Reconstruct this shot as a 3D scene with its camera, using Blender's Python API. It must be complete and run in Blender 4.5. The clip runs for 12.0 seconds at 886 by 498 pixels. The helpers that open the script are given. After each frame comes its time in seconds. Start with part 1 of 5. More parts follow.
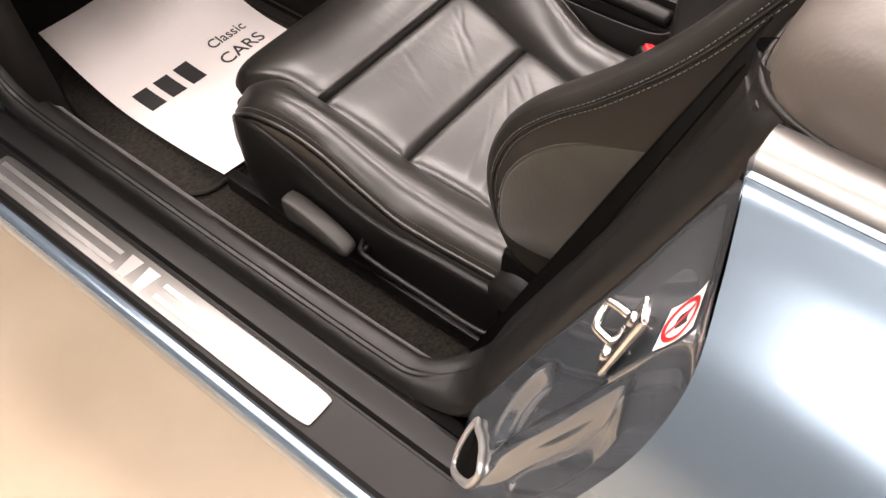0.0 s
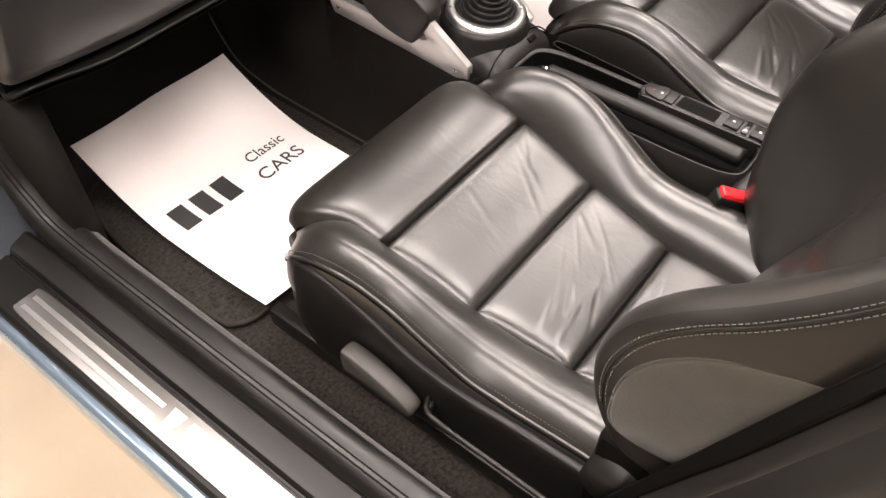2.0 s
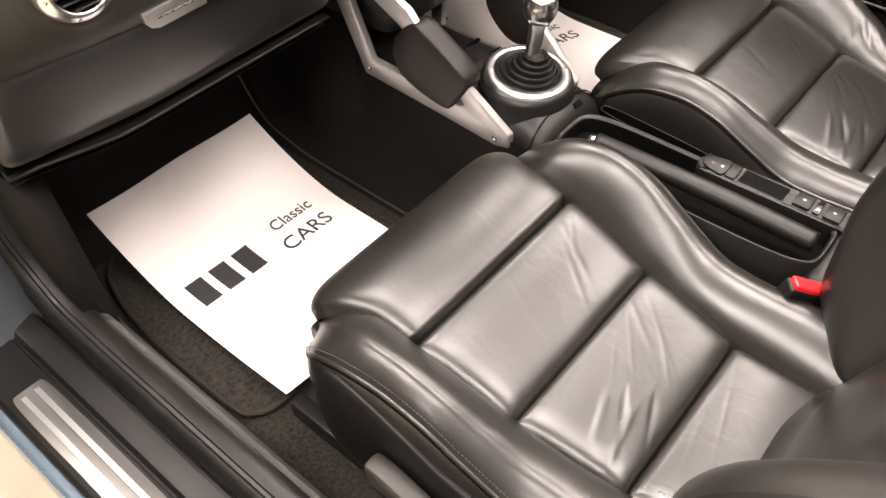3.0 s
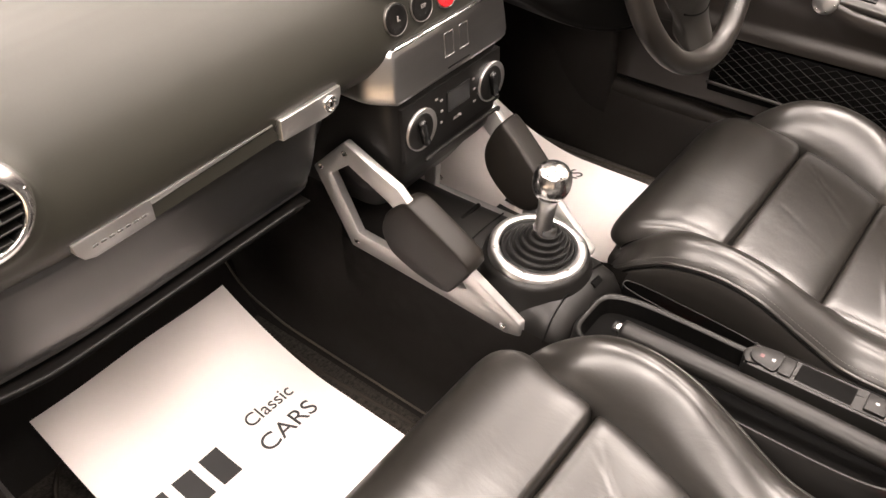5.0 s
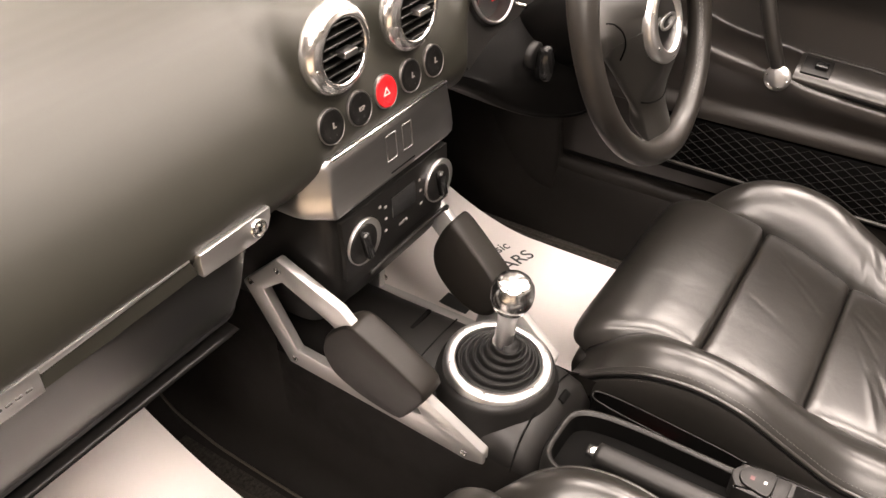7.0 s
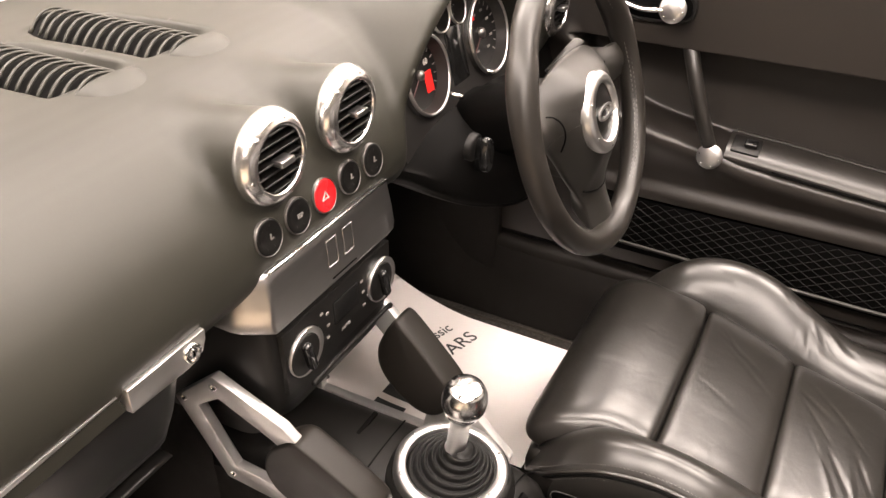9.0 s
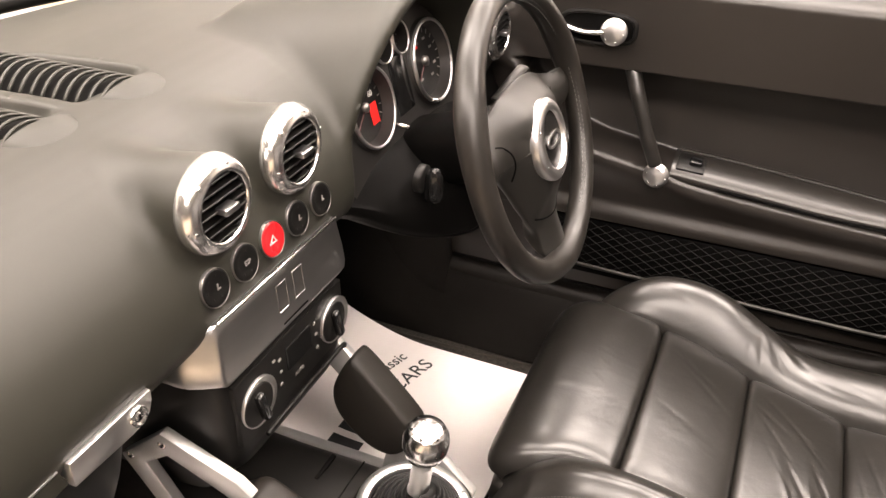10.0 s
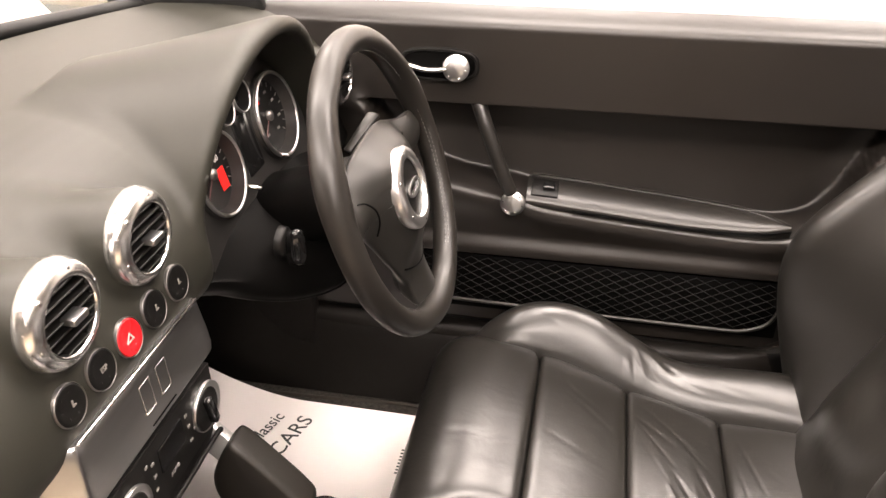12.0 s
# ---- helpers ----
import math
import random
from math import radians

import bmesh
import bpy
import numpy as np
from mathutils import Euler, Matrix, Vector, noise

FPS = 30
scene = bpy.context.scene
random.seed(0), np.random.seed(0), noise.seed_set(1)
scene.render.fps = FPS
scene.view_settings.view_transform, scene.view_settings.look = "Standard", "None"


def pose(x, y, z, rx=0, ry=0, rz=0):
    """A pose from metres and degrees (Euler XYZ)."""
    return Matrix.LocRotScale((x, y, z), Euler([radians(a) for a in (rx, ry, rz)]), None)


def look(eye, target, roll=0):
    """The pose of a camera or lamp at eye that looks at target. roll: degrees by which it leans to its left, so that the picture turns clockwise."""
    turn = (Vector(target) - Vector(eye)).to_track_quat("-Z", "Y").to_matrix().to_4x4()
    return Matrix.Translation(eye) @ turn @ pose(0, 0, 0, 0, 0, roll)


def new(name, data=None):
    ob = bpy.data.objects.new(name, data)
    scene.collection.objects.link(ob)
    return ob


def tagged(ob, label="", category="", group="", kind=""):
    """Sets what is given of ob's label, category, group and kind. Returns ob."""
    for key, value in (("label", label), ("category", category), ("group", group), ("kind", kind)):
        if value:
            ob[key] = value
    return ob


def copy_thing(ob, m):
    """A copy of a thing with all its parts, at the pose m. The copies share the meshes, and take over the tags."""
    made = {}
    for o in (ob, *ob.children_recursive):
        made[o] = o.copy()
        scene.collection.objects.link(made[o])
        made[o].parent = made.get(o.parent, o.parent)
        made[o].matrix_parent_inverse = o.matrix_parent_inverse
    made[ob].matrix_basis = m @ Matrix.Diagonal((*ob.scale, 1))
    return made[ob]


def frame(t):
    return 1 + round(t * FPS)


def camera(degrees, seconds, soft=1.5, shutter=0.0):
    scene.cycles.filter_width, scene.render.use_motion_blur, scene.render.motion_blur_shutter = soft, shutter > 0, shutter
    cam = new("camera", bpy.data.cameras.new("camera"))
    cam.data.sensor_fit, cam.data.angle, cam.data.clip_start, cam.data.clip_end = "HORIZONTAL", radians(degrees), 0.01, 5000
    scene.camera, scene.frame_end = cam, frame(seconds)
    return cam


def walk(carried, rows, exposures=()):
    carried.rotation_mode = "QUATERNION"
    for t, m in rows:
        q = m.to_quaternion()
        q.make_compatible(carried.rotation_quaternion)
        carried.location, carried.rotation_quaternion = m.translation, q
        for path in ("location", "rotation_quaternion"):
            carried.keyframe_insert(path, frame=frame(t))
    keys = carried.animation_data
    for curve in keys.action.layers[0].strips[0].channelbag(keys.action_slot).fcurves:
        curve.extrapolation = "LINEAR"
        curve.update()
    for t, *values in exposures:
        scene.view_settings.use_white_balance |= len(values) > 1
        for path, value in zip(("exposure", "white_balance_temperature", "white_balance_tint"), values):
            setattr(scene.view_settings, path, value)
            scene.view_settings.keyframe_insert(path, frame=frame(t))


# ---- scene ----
cam = camera(58.0, 12.0)
PATH = [
    (0, (-1.048, -1.007, 1.276), (-0.12, -0.255, -0.328), -1.5),
    (0.5, (-1.043, -0.964, 1.284), (-0.11, -0.169, -0.296), -0.6),
    (1, (-1.025, -0.909, 1.295), (-0.052, -0.104, -0.256), 0.2),
    (1.5, (-1.025, -0.866, 1.293), (0.001, -0.069, -0.228), 0.9),
    (2, (-1.003, -0.833, 1.293), (0.039, -0.034, -0.216), 0.7),
    (2.5, (-0.957, -0.797, 1.274), (0.078, 0.041, -0.218), -0.1),
    (3, (-0.902, -0.748, 1.268), (0.129, 0.151, -0.192), -1.4),
    (3.5, (-0.844, -0.701, 1.266), (0.203, 0.25, -0.147), -2.5),
    (5.5, (-0.702, -0.55, 1.256), (0.503, 0.399, -0.027), -1.5),
    (6, (-0.678, -0.516, 1.253), (0.568, 0.41, -0.008), -0.6),
    (6.5, (-0.65, -0.499, 1.255), (0.63, 0.403, 0.011), -0.4),
    (7, (-0.622, -0.491, 1.254), (0.689, 0.397, 0.033), -1.1),
    (9, (-0.579, -0.448, 1.273), (0.892, 0.339, 0.169), 0.1),
    (9.5, (-0.567, -0.439, 1.278), (0.942, 0.3, 0.193), 0.2),
    (10, (-0.554, -0.428, 1.284), (0.99, 0.248, 0.208), 0.1),
    (10.5, (-0.541, -0.419, 1.289), (1.046, 0.181, 0.229), -0.0),
    (11, (-0.528, -0.411, 1.299), (1.099, 0.109, 0.259), -0.1),
    (11.5, (-0.522, -0.408, 1.306), (1.136, 0.024, 0.274), -0.4),
    (12, (-0.514, -0.396, 1.307), (1.161, -0.057, 0.268), -0.5),
]
walk(cam, [(t, look(eye, target, roll)) for t, eye, target, roll in PATH], exposures=[(0.0, -0.86, 6350, 12), (0.5, -0.66, 6350, 12), (1.5, -0.44, 6300, 10), (2.5, -0.34, 6350, 10), (3.5, -0.20, 6450, 10), (5.5, -0.05, 6600, 10), (7.0, -0.08, 6650, 10), (9.5, -0.11, 6650, 10), (12.0, -0.15, 6550, 10)])

# ---- light ----
world = bpy.data.worlds.new("showroom_air")
world.use_nodes = True
world.node_tree.nodes["Background"].inputs[0].default_value = (0.9, 0.92, 1.0, 1)
world.node_tree.nodes["Background"].inputs[1].default_value = 0.15
scene.world = world
LAMP = 42.0
LAMP_COLOUR = (1.0, 0.875, 0.805)


# ---- materials ----
def material(name, colour, rough=0.5, metal=0.0, grain=0.0, grain_size=400.0, mottle=0.15, mottle_size=9.0,
             rough_vary=0.08, coat=0.0, sheen=0.0, emit=0.0, stretch=None, voronoi=False, specular=0.5, crease=0.0):
    """A surface with colour mottling, roughness wear and a fine relief, all in metres."""
    m = bpy.data.materials.new(name)
    m.use_nodes = True
    nt = m.node_tree
    b = nt.nodes["Principled BSDF"]
    b.inputs["Metallic"].default_value = metal
    b.inputs["Coat Weight"].default_value = coat
    b.inputs["Coat Roughness"].default_value = 0.03
    b.inputs["Sheen Weight"].default_value = sheen
    b.inputs["Specular IOR Level"].default_value = specular
    co = nt.nodes.new("ShaderNodeTexCoord")
    src = co.outputs["Object"]
    if stretch:
        mp = nt.nodes.new("ShaderNodeMapping")
        mp.inputs["Scale"].default_value = stretch
        nt.links.new(src, mp.inputs["Vector"])
        src = mp.outputs["Vector"]
    n1 = nt.nodes.new("ShaderNodeTexNoise")
    n1.inputs["Scale"].default_value = mottle_size
    n1.inputs["Detail"].default_value = 5
    nt.links.new(src, n1.inputs["Vector"])
    ramp = nt.nodes.new("ShaderNodeMapRange")
    ramp.inputs["From Min"].default_value, ramp.inputs["From Max"].default_value = 0.25, 0.75
    ramp.inputs["To Min"].default_value, ramp.inputs["To Max"].default_value = 1 - mottle, 1 + mottle
    nt.links.new(n1.outputs["Fac"], ramp.inputs["Value"])
    mul = nt.nodes.new("ShaderNodeVectorMath")
    mul.operation = "SCALE"
    mul.inputs[0].default_value = colour
    nt.links.new(ramp.outputs["Result"], mul.inputs["Scale"])
    nt.links.new(mul.outputs["Vector"], b.inputs["Base Color"])
    n2 = nt.nodes.new("ShaderNodeTexVoronoi" if voronoi else "ShaderNodeTexNoise")
    n2.inputs["Scale"].default_value = grain_size
    nt.links.new(src, n2.inputs["Vector"])
    fine = n2.outputs["Distance" if voronoi else "Fac"]
    rr = nt.nodes.new("ShaderNodeMapRange")
    rr.inputs["From Min"].default_value, rr.inputs["From Max"].default_value = 0.3, 0.7
    rr.inputs["To Min"].default_value, rr.inputs["To Max"].default_value = max(0.02, rough - rough_vary), rough + rough_vary
    nt.links.new(n1.outputs["Fac"], rr.inputs["Value"])
    nt.links.new(rr.outputs["Result"], b.inputs["Roughness"])
    if crease:
        # soft uneven stretch of the hide, several centimetres wide, with finer puckers in it
        nc = nt.nodes.new("ShaderNodeTexNoise")
        nc.inputs["Scale"].default_value, nc.inputs["Detail"].default_value, nc.inputs["Distortion"].default_value = 20.0, 4.0, 0.7
        both = nt.nodes.new("ShaderNodeMath")
        both.operation = "MULTIPLY_ADD"
        both.inputs[1].default_value = crease
        for a, c in ((src, nc.inputs["Vector"]), (nc.outputs["Fac"], both.inputs[0]), (fine, both.inputs[2])):
            nt.links.new(a, c)
        fine = both.outputs[0]
    if grain:
        bump = nt.nodes.new("ShaderNodeBump")
        bump.inputs["Strength"].default_value = grain
        bump.inputs["Distance"].default_value = 0.001
        nt.links.new(fine, bump.inputs["Height"])
        nt.links.new(bump.outputs["Normal"], b.inputs["Normal"])
    if emit:
        b.inputs["Emission Color"].default_value = (*LAMP_COLOUR, 1)
        b.inputs["Emission Strength"].default_value = emit
    return m


LEATHER = material("black_leather", (0.0122, 0.0112, 0.0098), 0.32, grain=0.06, grain_size=330, mottle=0.2, mottle_size=5, rough_vary=0.05, crease=17.0, specular=0.62, stretch=(1.0, 0.6, 1.0))
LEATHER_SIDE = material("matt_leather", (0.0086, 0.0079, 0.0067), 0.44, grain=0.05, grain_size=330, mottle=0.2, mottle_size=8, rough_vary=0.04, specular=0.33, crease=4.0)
# side leather darkened to carry the shade between seat and console
SEAT_SIDE_SHADED = material("shaded_side_leather", (0.0048, 0.0042, 0.0037), 0.6, grain=0.05, grain_size=330, mottle=0.2, mottle_size=8, specular=0.10)
SUEDE = material("grey_suede", (0.0300, 0.0272, 0.0204), 0.85, grain=0.3, grain_size=300, mottle=0.45, mottle_size=14, sheen=0.12, specular=0.2)
THREAD = material("thread", (0.075, 0.072, 0.066), 0.7)
DASH = material("soft_dash_plastic", (0.0195, 0.0190, 0.0146), 0.52, grain=0.03, grain_size=420, mottle=0.05, mottle_size=4, rough_vary=0.03, specular=0.32)
PLASTIC = material("black_plastic", (0.0050, 0.0047, 0.0043), 0.42, grain=0.02, grain_size=420, mottle=0.1, rough_vary=0.04, specular=0.25)
SATIN = material("satin_black", (0.0065, 0.0061, 0.0056), 0.42, grain=0.02, grain_size=420, mottle=0.1, rough_vary=0.03, specular=0.27)
# for black parts, and for shade painted into gaps, wells and hollows
DARK = material("shade_black", (0.0018, 0.0017, 0.0016), 0.7, specular=0.05)
GLOSS = material("gloss_black", (0.008, 0.008, 0.008), 0.12, rough_vary=0.03)
RUBBER = material("rubber", (0.0055, 0.0053, 0.0050), 0.5, grain=0.04, grain_size=300, specular=0.25)
CARPET = material("carpet", (0.018, 0.0157, 0.0132), 0.95, grain=0.8, grain_size=330, mottle=0.8, mottle_size=170, sheen=0.15, specular=0.05)
ALLOY = material("brushed_aluminium", (0.46, 0.455, 0.45), 0.30, metal=1.0, mottle=0.03, mottle_size=20, rough_vary=0.01, stretch=(1, 6, 6))
CHROME = material("polished_aluminium", (0.80, 0.79, 0.78), 0.21, metal=1.0, mottle=0.03, rough_vary=0.03)
SILVER_PAINT = material("handle_silver", (0.58, 0.57, 0.555), 0.36, metal=0.75, mottle=0.05)
PAINT = material("silver_blue_paint", (0.205, 0.27, 0.335), 0.24, metal=0.65, coat=0.9, mottle=0.02, rough_vary=0.02)
PAPER = material("paper", (0.80, 0.75, 0.73), 0.75, mottle=0.02, grain=0.05, grain_size=120)
INK = material("black_ink", (0.03, 0.03, 0.03), 0.6)
RED = material("red_plastic", (0.55, 0.015, 0.02), 0.3)
WHITE = material("white_print", (0.55, 0.54, 0.52), 0.5)
FLOOR = material("showroom_floor", (0.50, 0.41, 0.30), 0.35, mottle=0.12, mottle_size=3, grain=0.03, grain_size=80)
VENT_RING = material("satin_aluminium", (0.82, 0.81, 0.80), 0.33, metal=1.0, mottle=0.03, rough_vary=0.04)
POLISHED = material("bright_aluminium", (0.86, 0.85, 0.84), 0.24, metal=1.0, mottle=0.02, mottle_size=30, rough_vary=0.0)
# black plastic, taken darker still for the weak light under the dash
COLUMN = material("shaded_column_plastic", (0.0024, 0.0022, 0.0020), 0.55, specular=0.08, mottle=0.1)
LID = material("lid_plastic", (0.021, 0.0213, 0.0215), 0.34, grain=0.03, grain_size=420, mottle=0.05, mottle_size=4, rough_vary=0.03, specular=0.48)
RED_DULL = material("dull_red_print", (0.06, 0.009, 0.009), 0.5)
DIAL = material("dial_face", (0.006, 0.0057, 0.0054), 0.45, specular=0.3)
PRINT = material("dim_print", (0.20, 0.19, 0.18), 0.5)
BEZEL = material("dark_silver", (0.055, 0.052, 0.05), 0.40, metal=0.6, rough_vary=0.03)
BINDING = material("mat_binding", (0.020, 0.017, 0.0135), 0.8, grain=0.3, grain_size=300, specular=0.2)
# carpet and lining with the footwell's shade put into the colour
FOOTWELL_SHADED = material("shaded_footwell_lining", (0.0060, 0.0052, 0.0044), 0.7, grain=0.15, grain_size=300, mottle=0.15, mottle_size=40, specular=0.12)
WEBBING = material("belt_webbing", (0.0030, 0.0028, 0.0026), 0.8, grain=0.3, grain_size=600, specular=0.06)
# grey for the unseen walls, to keep their bounce light low
WALL_UNSEEN = material("grey_wall", (0.12, 0.112, 0.104), 0.8, mottle=0.1, mottle_size=1)
WALL = material("white_wall", (0.80, 0.78, 0.76), 0.8, mottle=0.03, mottle_size=2)
CEILING = material("grey_ceiling", (0.20, 0.19, 0.18), 0.9, mottle=0.1, mottle_size=1)
LIGHT = material("lamp_glass", (0.9, 0.9, 0.9), 0.4, emit=LAMP)
GLOW = material("red_lit_panel", (0.6, 0.01, 0.01), 0.4)
LEATHER_RIM = material("worn_wheel_leather", (0.0115, 0.0100, 0.0083), 0.38, grain=0.05, grain_size=380, mottle=0.15, mottle_size=20, rough_vary=0.05)
SATIN_GREY = material("satin_grey_cover", (0.0125, 0.0116, 0.0100), 0.42, grain=0.02, grain_size=420, mottle=0.06, rough_vary=0.03, specular=0.4)
LEVER = material("grey_lever_plastic", (0.030, 0.028, 0.025), 0.5, grain=0.03, grain_size=400, specular=0.4)
GRIP = material("soft_grip", (0.011, 0.0093, 0.0076), 0.48, specular=0.3, grain=0.03, grain_size=380, mottle=0.08)
TRIM = material("grained_trim", (0.0075, 0.0070, 0.0062), 0.44, grain=0.03, grain_size=400, specular=0.35, mottle=0.15, mottle_size=8)
TRIM_SOFT = material("soft_lining", (0.0068, 0.0057, 0.0046), 0.52, specular=0.22, grain=0.04, grain_size=380, mottle=0.2, mottle_size=14)
SEAM = material("carpet_piping", (0.040, 0.033, 0.024), 0.8)
TONNEAU = material("grey_vinyl", (0.0840, 0.0728, 0.0630), 0.42, grain=0.12, grain_size=300, voronoi=True, mottle=0.08, mottle_size=10)
ALLOY_MATT = material("matt_aluminium", (0.26, 0.25, 0.24), 0.42, metal=1.0, mottle=0.03, mottle_size=20, rough_vary=0.02)
# the body paint again, darkened for the shade inside the door openings
PAINT_SHADED = material("shaded_blue_paint", (0.122, 0.139, 0.158), 0.17, metal=0.6, coat=1.0, mottle=0.02, rough_vary=0.02)
LEATHER_DOOR = material("door_leather", (0.0128, 0.0107, 0.0090), 0.39, grain=0.03, grain_size=380, mottle=0.12, mottle_size=8, rough_vary=0.03, specular=0.5, crease=2.0)
ARMREST = material("armrest_leather", (0.0140, 0.0125, 0.0108), 0.31, grain=0.05, grain_size=380, mottle=0.12, mottle_size=9, rough_vary=0.04, specular=0.55)
NET = material("net_wire", (0.0050, 0.0045, 0.0041), 0.6, specular=0.3)
GLOW.node_tree.nodes["Principled BSDF"].inputs["Emission Color"].default_value = (1.0, 0.03, 0.02, 1)
GLOW.node_tree.nodes["Principled BSDF"].inputs["Emission Strength"].default_value = 0.4


# ---- mesh helpers ----
def mesh_of(name, verts, faces, mat, smooth=True):
    me = bpy.data.meshes.new(name)
    me.from_pydata([tuple(map(float, v)) for v in verts], [], [tuple(map(int, f)) for f in faces])
    me.materials.append(mat)
    if smooth:
        me.polygons.foreach_set("use_smooth", [True] * len(me.polygons))
    me.update()
    return me


def thing(name, label, category, group="", kind="", at=(0, 0, 0)):
    ob = new(name)
    ob.location = at
    return tagged(ob, label, category, group, kind)


def part(name, data, mat, parent, label="", crisp=0):
    """data: (verts, faces), a bmesh or a finished mesh, under a thing or a part."""
    if isinstance(data, tuple):
        me = mesh_of(name, data[0], data[1], mat)
        if crisp:
            me.set_sharp_from_angle(angle=radians(crisp))
    elif isinstance(data, bmesh.types.BMesh):
        me = bpy.data.meshes.new(name)
        bmesh.ops.recalc_face_normals(data, faces=data.faces)
        data.to_mesh(me)
        data.free()
        me.materials.append(mat)
        me.polygons.foreach_set("use_smooth", [True] * len(me.polygons))
        me.set_sharp_from_angle(angle=radians(32))
    else:
        me = data
    ob = new(name, me)
    ob.parent = parent
    return tagged(ob, label)


def single(name, data, mat, label, category, group="", kind=""):
    ob = part(name, data, mat, None)
    return tagged(ob, label, category, group, kind)


def spline(points, n, closed=False):
    """n points on a Catmull-Rom curve through the given ones."""
    p = np.array(points, float)
    m = len(p)
    t = np.linspace(0, m if closed else m - 1, n, endpoint=not closed)
    i = np.minimum(t.astype(int), m - 1 if closed else m - 2)
    f = (t - i)[:, None]
    g = (lambda k: p[k % m]) if closed else (lambda k: p[np.clip(k, 0, m - 1)])
    a, b, c, d = g(i - 1), g(i), g(i + 1), g(i + 2)
    return 0.5 * (2 * b + (c - a) * f + (2 * a - 5 * b + 4 * c - d) * f**2 + (3 * b - a - 3 * c + d) * f**3)


def along(keys, x):
    """Smooth value of a table of (place, value...) at x."""
    k = np.array(sorted(keys), float)
    q = spline(k, 200)
    return np.array([np.interp(x, q[:, 0], q[:, c]) for c in range(1, k.shape[1])]) if k.shape[1] > 2 else np.interp(x, q[:, 0], q[:, 1])


def loft(rings, closed=True, caps=True):
    rings = [np.asarray(r, float) for r in rings]
    n, m = len(rings), len(rings[0])
    verts = np.concatenate(rings)
    faces = []
    for i in range(n - 1):
        for j in range(m if closed else m - 1):
            k = (j + 1) % m
            faces.append((i * m + j, i * m + k, (i + 1) * m + k, (i + 1) * m + j))
    if caps and closed:
        verts = np.concatenate([verts, [rings[0].mean(0), rings[-1].mean(0)]])
        for j in range(m):
            k = (j + 1) % m
            faces.append((n * m, k, j))
            faces.append((n * m + 1, (n - 1) * m + j, (n - 1) * m + k))
    return verts, faces


def spline_rows(rings, n=28):
    """More rows between given ones, on smooth curves."""
    r = np.array(rings, float)
    return [row for row in np.stack([spline(r[:, j], n) for j in range(r.shape[1])], 1)]


def relax(rings, around=4, lengthwise=2):
    """Evens out the curvature of closed rings, round each ring and from ring to ring."""
    r = np.array(rings, float)
    for _ in range(around):
        r = 0.5 * r + 0.25 * (np.roll(r, 1, 1) + np.roll(r, -1, 1))
    for _ in range(lengthwise):
        r[1:-1] = 0.5 * r[1:-1] + 0.25 * (r[2:] + r[:-2])
    return r


def tube(points, radius, seg=12, n=0, closed=False, flat=1.0, up=(0, 0, 1)):
    p = spline(points, n, closed) if n else np.array(points, float)
    d = np.roll(p, -1, 0) - np.roll(p, 1, 0) if closed else np.gradient(p, axis=0)
    d /= np.linalg.norm(d, axis=1)[:, None] + 1e-12
    side = np.cross(d, up)
    side /= np.linalg.norm(side, axis=1)[:, None] + 1e-12
    top = np.cross(side, d)
    r = np.broadcast_to(radius, len(p)) if not callable(radius) else np.array([radius(t) for t in np.linspace(0, 1, len(p))])
    a = np.linspace(0, 2 * np.pi, seg, endpoint=False)
    rings = [p[i] + r[i] * (np.cos(a)[:, None] * side[i] + flat * np.sin(a)[:, None] * top[i]) for i in range(len(p))]
    if closed:
        return loft(rings + rings[:1], caps=False)
    return loft(rings)


def lathe(profile, m=None, seg=40, squash=1.0):
    """profile: (radius, height) about z, then placed by the matrix m."""
    a = np.linspace(0, 2 * np.pi, seg, endpoint=False)
    rings = [np.stack([r * np.cos(a), squash * r * np.sin(a), np.full(seg, z)], 1) for r, z in profile]
    v, f = loft(rings, caps=False)
    if m is not None:
        v = v @ np.array(m.to_3x3()).T + np.array(m.translation)
    return v, f


def block(x0, x1, y0, y1, z0, z1, bevel=0.004, seg=2, m=None):
    bm = bmesh.new()
    bmesh.ops.create_cube(bm, size=1.0)
    for v in bm.verts:
        v.co = Vector((x0 + (x1 - x0) * (v.co.x + 0.5), y0 + (y1 - y0) * (v.co.y + 0.5), z0 + (z1 - z0) * (v.co.z + 0.5)))
    if bevel:
        bmesh.ops.bevel(bm, geom=list(bm.edges), offset=bevel, segments=seg, affect="EDGES", profile=0.5)
    if m is not None:
        bmesh.ops.transform(bm, matrix=m, verts=bm.verts)
    return bm


